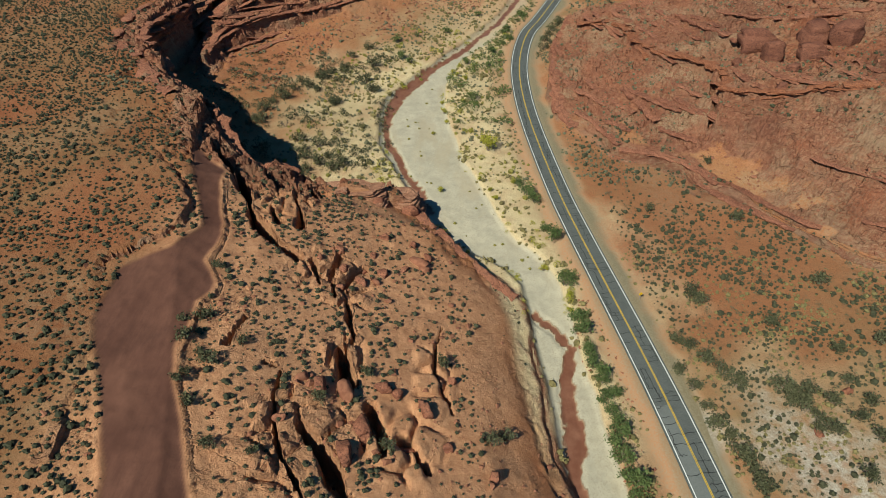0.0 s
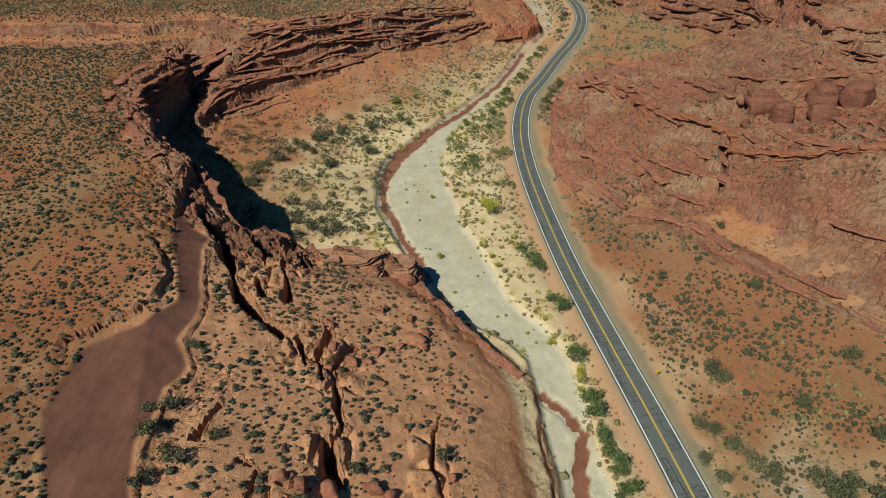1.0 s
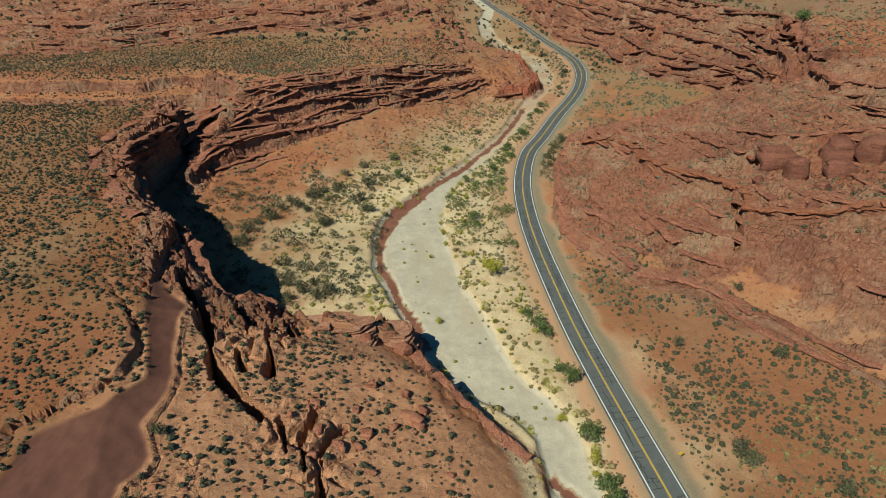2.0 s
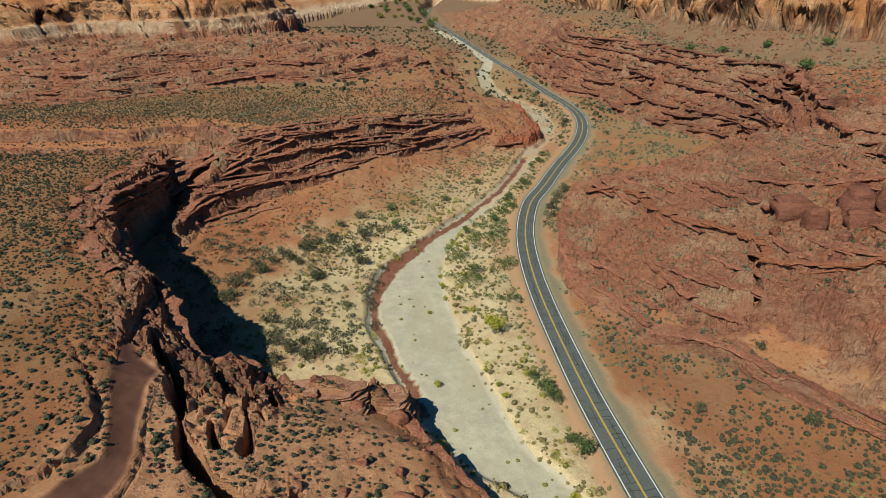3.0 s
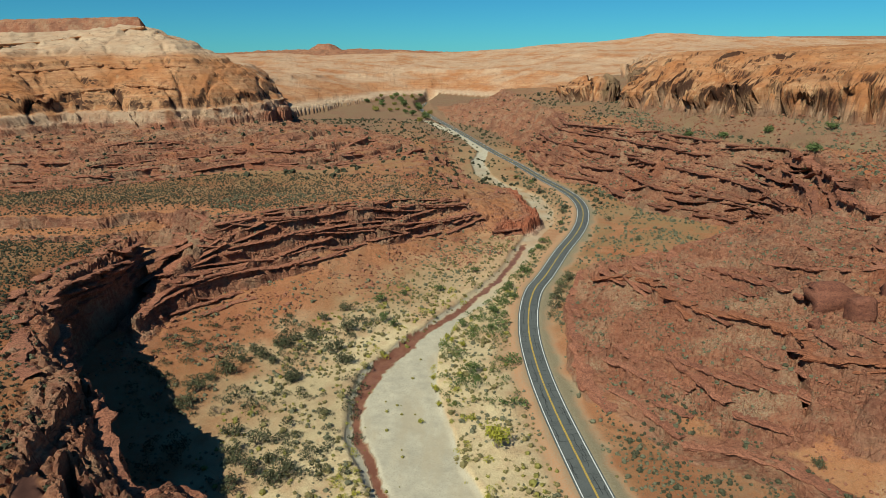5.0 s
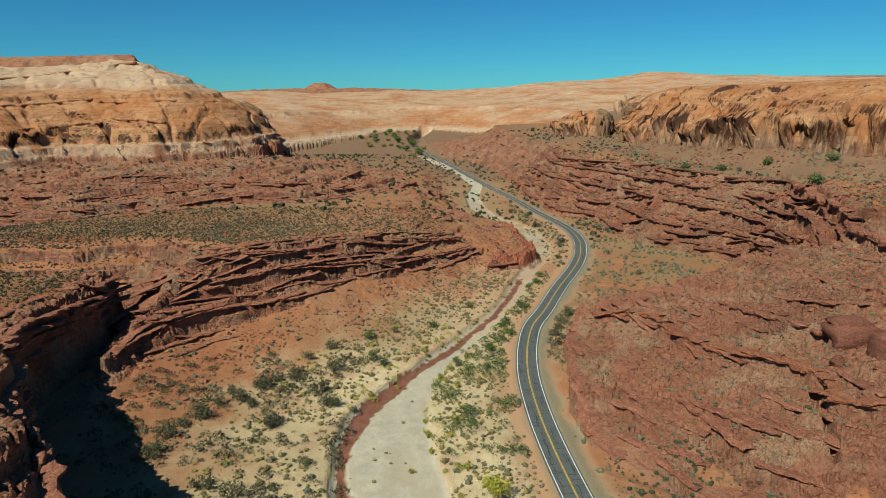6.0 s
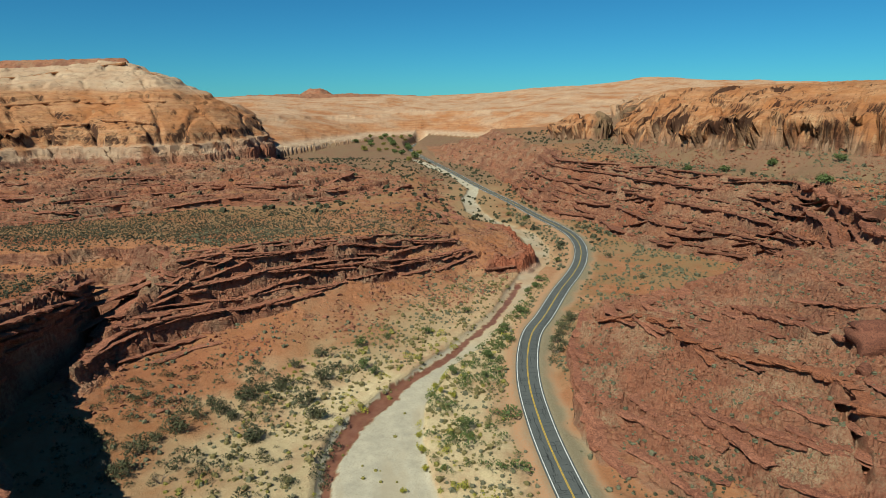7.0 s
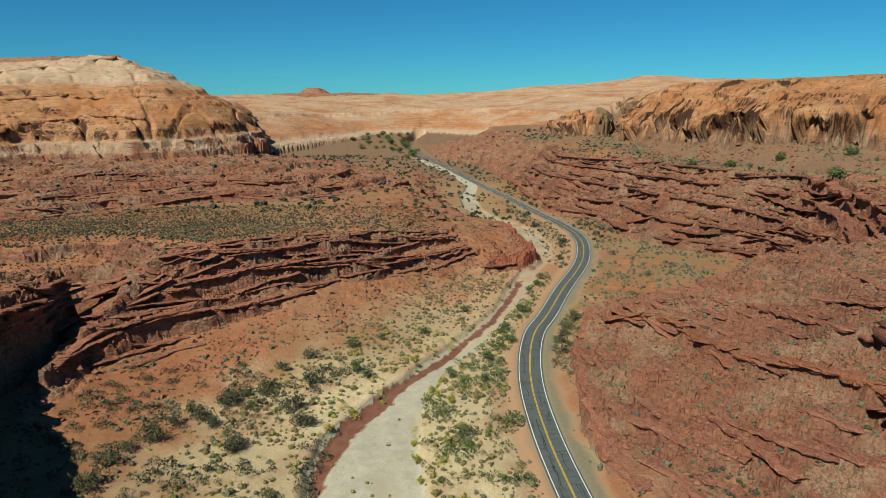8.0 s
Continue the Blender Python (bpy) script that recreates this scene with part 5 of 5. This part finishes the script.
for i, (x, y, a, b, c, turn) in enumerate(domes):
    m = pose(x, y, float(ground_z([x], [y])[0]) + 0.10 * c, 0, 0, turn) @ Matrix.Diagonal((a, b, c / 0.8, 1))
    ob = DOMES[i] if i < 3 else copy_thing(DOMES[i % 3], m)
    ob.matrix_basis = m
# x, y, half length, half width, half height, turn
BIG = [(-19, 158, 2.6, 2.2, 2.2, 10), (-30, 158, 2.2, 2.0, 1.8, -8), (-10, 158, 3.0, 2.6, 2.6, 30)]
BIG2 = [(-15.3, 71, 2.4, 5.2, 2.9, 16), (-17.6, 65, 1.9, 3.8, 2.2, 20), (-19.4, 78.6, 2.2, 3.6, 2.6, 20), (-23.5, 78.5, 1.7, 3.0, 2.0, 12), (-9.5, 81.5, 1.7, 2.2, 1.7, 30), (-3.3, 77.8, 1.7, 2.6, 1.6, 10), (0.7, 71, 1.9, 1.8, 1.6, 0), (-7.3, 68.8, 2.6, 1.8, 1.5, 0), (-7.3, 128.7, 4.4, 1.8, 1.5, -28), (10, 66, 1.5, 1.5, 1.5, 0)]
SPOTS = [(-26, 125), (-20, 121), (-18, 127), (-10, 124), (-5, 126), (-4, 132), (-30, 119), (-24, 117), (-20, 115), (-27, 113), (-16, 116), (-24, 111), (-15, 120), (-8, 136), (-16, 136), (-29, 69), (-27, 80), (-4, 79), (2, 88), (-12, 82), (-72, 184), (-67, 180), (-77, 190), (-62, 172), (-58, 168), (-52, 164), (96, 96), (84, 84.5), (62, 500), (58, 480)]
rs = random.Random(77)
rows = BIG + BIG2 + [(x, y, rs.uniform(1.0, 2.4), rs.uniform(1.0, 2.2), rs.uniform(0.8, 1.7), rs.uniform(0, 180)) for x, y in SPOTS]
for i, (x, y, a, b, c, turn) in enumerate(rows):
    m = pose(x, y, float(ground_z([x], [y])[0]) + 0.05 * c, 0, 0, turn) @ Matrix.Diagonal((a, b, c / 0.7, 1))
    ob = BOULDERS[i] if i < 6 else copy_thing(BOULDERS[i % 6], m)
    ob.matrix_basis = m


def stone_shape(rs):
    """A low faceted stone as loose triangles."""
    p = rs.normal(0, 1, (8, 3))
    p /= np.linalg.norm(p, axis=1)[:, None]
    p = np.vstack([p * 0.5 * rs.uniform(0.7, 1.1, (8, 1)), [[0, 0, 0.45]]])
    p[:, 2] = p[:, 2] * 0.6 + 0.1
    bm = bmesh.new()
    vs = [bm.verts.new(q) for q in p]
    hull = bmesh.ops.convex_hull(bm, input=vs)
    bmesh.ops.triangulate(bm, faces=bm.faces[:])
    out = np.array([[tuple(v.co) for v in f.verts] for f in bm.faces])
    bm.free()
    return out


STONES = [stone_shape(rs0) for _ in range(6)]


def stone_field(box, step, seed, chance, size, label):
    p, rs = jitter_spots(*box, step, seed)
    odds = chance(p) * (on_field(ROADD, p) > 7) * (on_field(SLICK, p) < 0.3)
    p = p[rs.uniform(0, 1, len(p)) < odds]
    scatter_mesh("rubble", p, size * rs.lognormal(0, 0.5, len(p)).clip(0.3, 3.0), STONES, ROCK, label, "rubble", seed + 1)


stone_field((-110, 60, 250, 460), 1.7, 601, lambda p: (on_field(DN, p) > -20) * (on_field(WASH, p) < -4) * (on_field(DN, p) < 30) * np.clip(0.45 + clump(p, 14, 61), 0, 1), 1.05, "fallen red sandstone rubble on the talus")
stone_field((44, 175, 140, 345), 1.35, 611, lambda p: 0.9 * (on_field(DE, p) > 0) * np.clip(0.35 + 1.2 * clump(p, 14, 62), 0, 1), 0.8, "loose red stones on the ledges")
stone_field((-80, 28, 40, 200), 1.5, 621, lambda p: 0.5 * (on_field(DW, p) > 0) * np.clip(0.3 + clump(p, 12, 63), 0, 1) * np.where(p[:, 0] > -60, 1, 0.25), 0.75, "loose red stones on the spur")
stone_field((85, 300, 330, 700), 1.9, 631, lambda p: 0.9 * (on_field(UPPER, p) < 0.1) * (on_field(ROCKM, p) + on_field(TALUS, p) > 0.3) * np.clip(0.4 + clump(p, 24, 64), 0, 1), 1.35, "fallen blocks on the red benches")
stone_field((34, 46, 55, 130), 1.3, 641, lambda p: np.clip(0.4 + clump(p, 5, 65), 0, 1) * (on_field(WASH, p) < 0), 0.6, "broken red stones on the bank")



# ---- overhanging sandstone ledges ----
def soften(v, n):
    k = np.ones(n) / n
    return np.convolve(np.pad(v, (n // 2, n - 1 - n // 2), mode="edge"), k, mode="valid")


def ledge(path, out, thick, over, seed, mat, label, search=3.5, down=0.0):
    """One bed of rock that juts from the slope along a path; out: +1 juts to the right of the path, -1 to its left."""
    rs = np.random.RandomState(seed)
    p = np.asarray(path, float)
    t = np.gradient(p, axis=0)
    t /= np.linalg.norm(t, axis=1)[:, None] + 1e-9
    nrm = np.stack([t[:, 1], -t[:, 0]], -1) * out
    if search:
        o = np.arange(-search, search + 0.1, 0.75)
        q = p[:, None, :] + nrm[:, None, :] * o[None, :, None]
        zz = ground_z(q[..., 0].ravel(), q[..., 1].ravel()).reshape(q.shape[:2])
        drop = zz[:, :-2] - zz[:, 2:]
        lip = soften(o[1:-1][np.argmax(drop, axis=1)], 21)
        p = p + nrm * (lip[:, None] - 0.4)
    n = len(p)
    run = np.arange(n) * 1.0
    wob = fbm(p[:, 0].astype(np.float32), p[:, 1].astype(np.float32), 9, 3, seed % 50)
    block = np.repeat(rs.uniform(-0.7, 0.7, n // 2 + 2), rs.randint(2, 6, n // 2 + 2))[:n]
    p = p + nrm * (wob * 0.5 + block * min(1.2, 0.55 * over))[:, None]
    zt = ground_z(p[:, 0] - nrm[:, 0] * 1.6, p[:, 1] - nrm[:, 1] * 1.6)
    lean = np.polyfit(run, zt, 1)
    zt = 0.72 * np.polyval(lean, run) + 0.28 * soften(zt, 15) + 0.3 - down
    taper = np.clip((np.minimum(run, n - 1 - run) + 0.4) / 2.4, 0, 1) ** 0.5
    jut = over * (0.75 + 0.35 * block + 0.4 * fbm(p[:, 1].astype(np.float32), p[:, 0].astype(np.float32), 5, 2, seed % 40)) * taper
    th = thick * (0.8 + 0.35 * wob) * (0.35 + 0.65 * taper)
    rows = []
    for a, b, c in ((-4.5, 0, -1.4), (-2.8, 0, -0.1), (-0.6, 0.2, 0.10), (0, 0.85, 0.0), (0, 1.0, -0.22), (0, 0.86, -0.6), (-0.2, 0.15, -0.85), (-1.6, 0, -1.15)):
        off = a + b * jut + rs.uniform(-0.28, 0.28, n) * (b > 0)
        up = np.where(c > -0.15, c * 1.0, c * th) + rs.uniform(-0.16, 0.16, n)
        rows.append(np.column_stack([p + nrm * off[:, None], zt + up]))
    v = np.stack(rows, 1).reshape(-1, 3)
    k, m = np.meshgrid(np.arange(n - 1), np.arange(len(rows) - 1), indexing="ij")
    i = (k * len(rows) + m).ravel()
    f = np.stack([i, i + 1, i + 1 + len(rows), i + len(rows)], -1)
    if out < 0:
        f = f[:, ::-1]
    return tagged(new("ledge", np_mesh("ledge", v, f, mat)), label, "rock ledge", kind="structure")


def ledge_run(pts, inward, out, thick, over, seed, mat, label, lo=14, hi=42, gap=5.0, down=0.0):
    """Broken ledges along an offset line."""
    rs = random.Random(seed)
    line = smooth_line(pts, 1.1)
    t = np.gradient(line, axis=0)
    t /= np.linalg.norm(t, axis=1)[:, None] + 1e-9
    line = line - np.stack([t[:, 1], -t[:, 0]], -1) * out * inward
    i = rs.randint(0, 6)
    while i < len(line) - 9:
        k = rs.randint(lo, hi)
        piece = line[i:i + k]
        if len(piece) > 8:
            ledge(piece, out, thick * rs.uniform(0.7, 1.25), over * rs.uniform(0.6, 1.3), seed + i, mat, label, down=down)
        i += k + int(rs.uniform(0, gap))


RED_TXT = "dark red sandstone ledge jutting from the slope"
for inward, thick, over in ((13, 1.0, 1.0), (17, 1.3, 1.4), (20, 1.9, 1.8), (22, 1.0, 1.0), (25, 1.0, 1.1), (28, 1.4, 1.5), (31, 2.0, 2.2), (34, 1.0, 1.0), (37, 0.9, 1.0)):
    ledge_run(SLOPE_NW[3:10], inward, 1, 0.55 * thick, 0.5 * over, 700 + inward, LEDGE_RED, RED_TXT, 14, 48, 4)
for inward, thick, over in ((7, 1.3, 1.2), (10, 1.8, 1.6), (14, 1.0, 1.0)):
    ledge_run(SLOPE_NW[2:7], inward, 1, 0.6 * thick, 0.6 * over, 760 + inward, LEDGE_RED, RED_TXT)
for down, over in ((3, 2.8), (6, 2.2), (10, 2.6), (14, 1.6), (19, 1.2), (24, 0.8)):
    ledge_run(RIM_W[0:9], 0, -1, 2.0, over, 780 + down, LEDGE_RED, "dark red bed in the shaded cliff wall", 18, 40, 1, down)
ledge_run(RIM_W[0:6], 0, -1, 2.2, 3.4, 720, LEDGE_RED, "overhanging red sandstone rim above the alcove", 16, 34, 1)
ledge_run(RIM_W[0:9], 6, -1, 1.6, 1.6, 721, LEDGE_RED, RED_TXT)
ledge_run(RIM_W[8:14], 0, -1, 2.2, 1.6, 722, LEDGE_RED, RED_TXT)
ledge_run(RIM_W[16:21], 0, -1, 1.4, 0.9, 723, LEDGE_RED, RED_TXT)
for inward, thick, over in ((0, 2.5, 2.0), (14, 1.8, 1.6), (27, 2.4, 2.0), (45, 1.4, 1.5), (61, 2.2, 2.0)):
    ledge_run(LEDGES_W[1:8], inward, 1, thick, over, 740 + inward, LEDGE_RED, RED_TXT, 20, 70)
def between(a, b, w, n=90):
    """A line a share w of the way from one line to another."""
    out = []
    for pts in (a, b):
        p = np.array(pts, float)
        run = np.concatenate([[0], np.cumsum(np.linalg.norm(np.diff(p, axis=0), axis=1))]) 
        t = np.linspace(0, run[-1], n)
        out.append(np.stack([np.interp(t, run, p[:, 0]), np.interp(t, run, p[:, 1])], -1))
    return [tuple(q) for q in out[0] * (1 - w) + out[1] * w][::3]


for w, thick, over in ((0.02, 2.0, 2.2), (0.10, 0.9, 1.0), (0.16, 1.2, 1.2), (0.22, 2.0, 2.4), (0.31, 1.0, 1.2), (0.38, 0.9, 1.0), (0.45, 1.2, 1.3), (0.50, 2.2, 2.6), (0.58, 1.0, 1.2), (0.66, 0.9, 1.1), (0.72, 1.2, 1.4), (0.78, 2.2, 2.6), (0.86, 1.0, 1.3), (0.92, 1.1, 1.4), (1.0, 2.0, 3.0)):
    ledge_run(between(BENCH_NE[0:10], BENCH_TOP[2:13][::-1], w), 0, -1, 0.75 * thick, 0.8 * over, 820 + int(100 * w), LEDGE_DARK, RED_TXT, 14, 80, 20)
ledge(smooth_line([(-33, 774), (-20, 786), (-1, 782), (21, 796)], 1.1), 1, 5.0, 4.0, 815, LEDGE_RED, "thick dark red ledge above the far valley floor")
for i, (pts, tall) in list(enumerate(SCARPS))[1:]:
    ledge_run(pts, 0, 1, 0.8 * tall, 0.45 * tall + 0.4, 900 + 7 * i, LEDGE_ORANGE if i == 1 else LEDGE_RED, "orange sandstone ledge on the hillside" if i == 1 else RED_TXT, 14, 40, 3)

for inward, down, over in ((0, -0.3, 1.6), (-1.4, 0.9, 0.8)):
    ledge_run(SCARPS[1][0], inward, 1, 1.1, over, 2300 + int(10 * down), LEDGE_ORANGE, "orange sandstone ledge on the hillside", 7, 22, 2, down)
TAN_TXT = "tan sandstone arch jutting over the cliff face"
for inward, down, over in ((24, 0, 3.0), (53, 0, 2.6), (125, 0, 2.6)):
    ledge_run(MESA[1:7], inward, 1, 3.6, over, 1400 + 3 * inward + down, LEDGE_TAN, TAN_TXT, 14, 50, 14, down)
for inward, down in ((0, 0), (0, 2.5), (3, 0)):
    ledge_run([(62, 330), (52, 302), (48, 275), (45, 243), (48, 223)], inward, 1, 2.6, 1.0, 1900 + int(4 * down) + inward, LEDGE_RED, "broken dark red bank above the road", 10, 30, 3, down)


def outcrop(x, y, rx, ry, layers, seed):
    """A stack of rounded beds, each a ring that juts a little over the one below."""
    rs = random.Random(seed)
    for k in range(layers):
        a = np.linspace(0, 2 * np.pi, int(2.2 * (rx + ry)), endpoint=True)
        r = 1 + 0.06 * k + rs.uniform(-0.14, 0.08) + 0.10 * np.sin(3 * a + seed) + 0.07 * np.sin(7 * a + 2 * seed)
        x, y = x + rs.uniform(-0.5, 0.5), y + rs.uniform(-0.5, 0.5)
        ring = np.stack([x + r * rx * np.sign(np.cos(a)) * np.abs(np.cos(a)) ** 0.75, y + r * ry * np.sign(np.sin(a)) * np.abs(np.sin(a)) ** 0.75], -1)
        ledge(ring, 1, 1.3 * rs.uniform(0.7, 1.3), 0.6, seed + k, LEDGE_PINK, "rounded pink sandstone outcrop in thick beds", 0, k * 1.1)


outcrop(-25, 164, 6.5, 5.0, 6, 2100)
outcrop(-13, 166, 5.5, 5.0, 7, 2110)
outcrop(-34, 160, 4.0, 3.6, 4, 2120)
outcrop(-21, 158, 3.6, 2.8, 3, 2130)


def contour(x, y, length, step=1.1):
    """A level line on the ground from a starting place."""
    pts, d = [(x, y)], None
    for _ in range(int(length / step)):
        g = np.array([float(ground_pick(BASE_X, [x], [y])[0]), float(ground_pick(BASE_Y, [x], [y])[0])])
        n = np.linalg.norm(g)
        if n < 0.02:
            break
        w = np.array([g[1], -g[0]]) / n
        d = w if d is None else d * 0.72 + w * 0.28
        d = d / np.linalg.norm(d)
        x, y = x + d[0] * step, y + d[1] * step
        pts.append((x, y))
    return pts


def small_ledges(box, count, seed, thick, over, test, least=0.55, mat=LEDGE_RED, longest=24):
    rs = random.Random(seed)
    made = 0
    for _ in range(count * 12):
        x, y = rs.uniform(box[0], box[1]), rs.uniform(box[2], box[3])
        sl, rk = float(ground_pick(SLOPE, [x], [y])[0]), float(ground_pick(ROCKM, [x], [y])[0])
        if sl < 0.1 or sl > 1.2 or rk < least or not test(x, y) or float(ground_pick(UPPER, [x], [y])[0]) > 0.1:
            continue
        path = contour(x, y, rs.uniform(0.3, 1) * longest)
        if len(path) < 7:
            continue
        # downhill lies to the right of the contour
        ledge(path, 1, thick * rs.uniform(0.6, 1.5), over * rs.uniform(0.6, 1.4), seed * 31 + made, mat, RED_TXT, 0)
        made += 1
        if made >= count:
            break


small_ledges((48, 185, 150, 340), 80, 41, 0.7, 0.7, lambda x, y: True, longest=36)
small_ledges((85, 240, 330, 700), 40, 42, 1.0, 1.0, lambda x, y: True, mat=LEDGE_DARK)
small_ledges((-20, 60, 400, 620), 40, 43, 1.2, 1.0, lambda x, y: True)
small_ledges((-140, -85, 285, 360), 22, 46, 0.9, 0.8, lambda x, y: True, -1.0)
small_ledges((-330, -30, 430, 580), 60, 45, 1.2, 1.2, lambda x, y: True)

# ---- roadside sign ----
def warning_sign(x, y):
    z = float(ground_z([x], [y])[0])
    top = tagged(new("road_sign"), "yellow diamond warning sign on a steel post beside the road", "sign")
    bm = bmesh.new()
    bmesh.ops.create_cube(bm, size=1, matrix=pose(0, 0, 0.9) @ Matrix.Diagonal((0.07, 0.07, 2.6, 1)))
    part("post", bm, METAL, top, "galvanised steel post")
    bm = bmesh.new()
    bmesh.ops.create_cube(bm, size=1, matrix=pose(0, -0.06, 2.1, 0, 45, 0) @ Matrix.Diagonal((0.92, 0.03, 0.92, 1)))
    bmesh.ops.bevel(bm, geom=bm.edges[:], offset=0.01, segments=1, affect="EDGES")
    plate = part("plate", bm, SIGN, top, "yellow diamond plate")
    bm = bmesh.new()
    bmesh.ops.create_cube(bm, size=1, matrix=pose(-0.03, -0.079, 2.0) @ Matrix.Diagonal((0.11, 0.006, 0.5, 1)))
    bmesh.ops.create_cube(bm, size=1, matrix=pose(0.08, -0.079, 2.28, 0, 40, 0) @ Matrix.Diagonal((0.10, 0.006, 0.36, 1)))
    part("arrow", bm, BLACK, plate, "black bent arrow")
    top.matrix_basis = pose(x, y, z, 0, 0, 6)


warning_sign(54.6, 129.0)
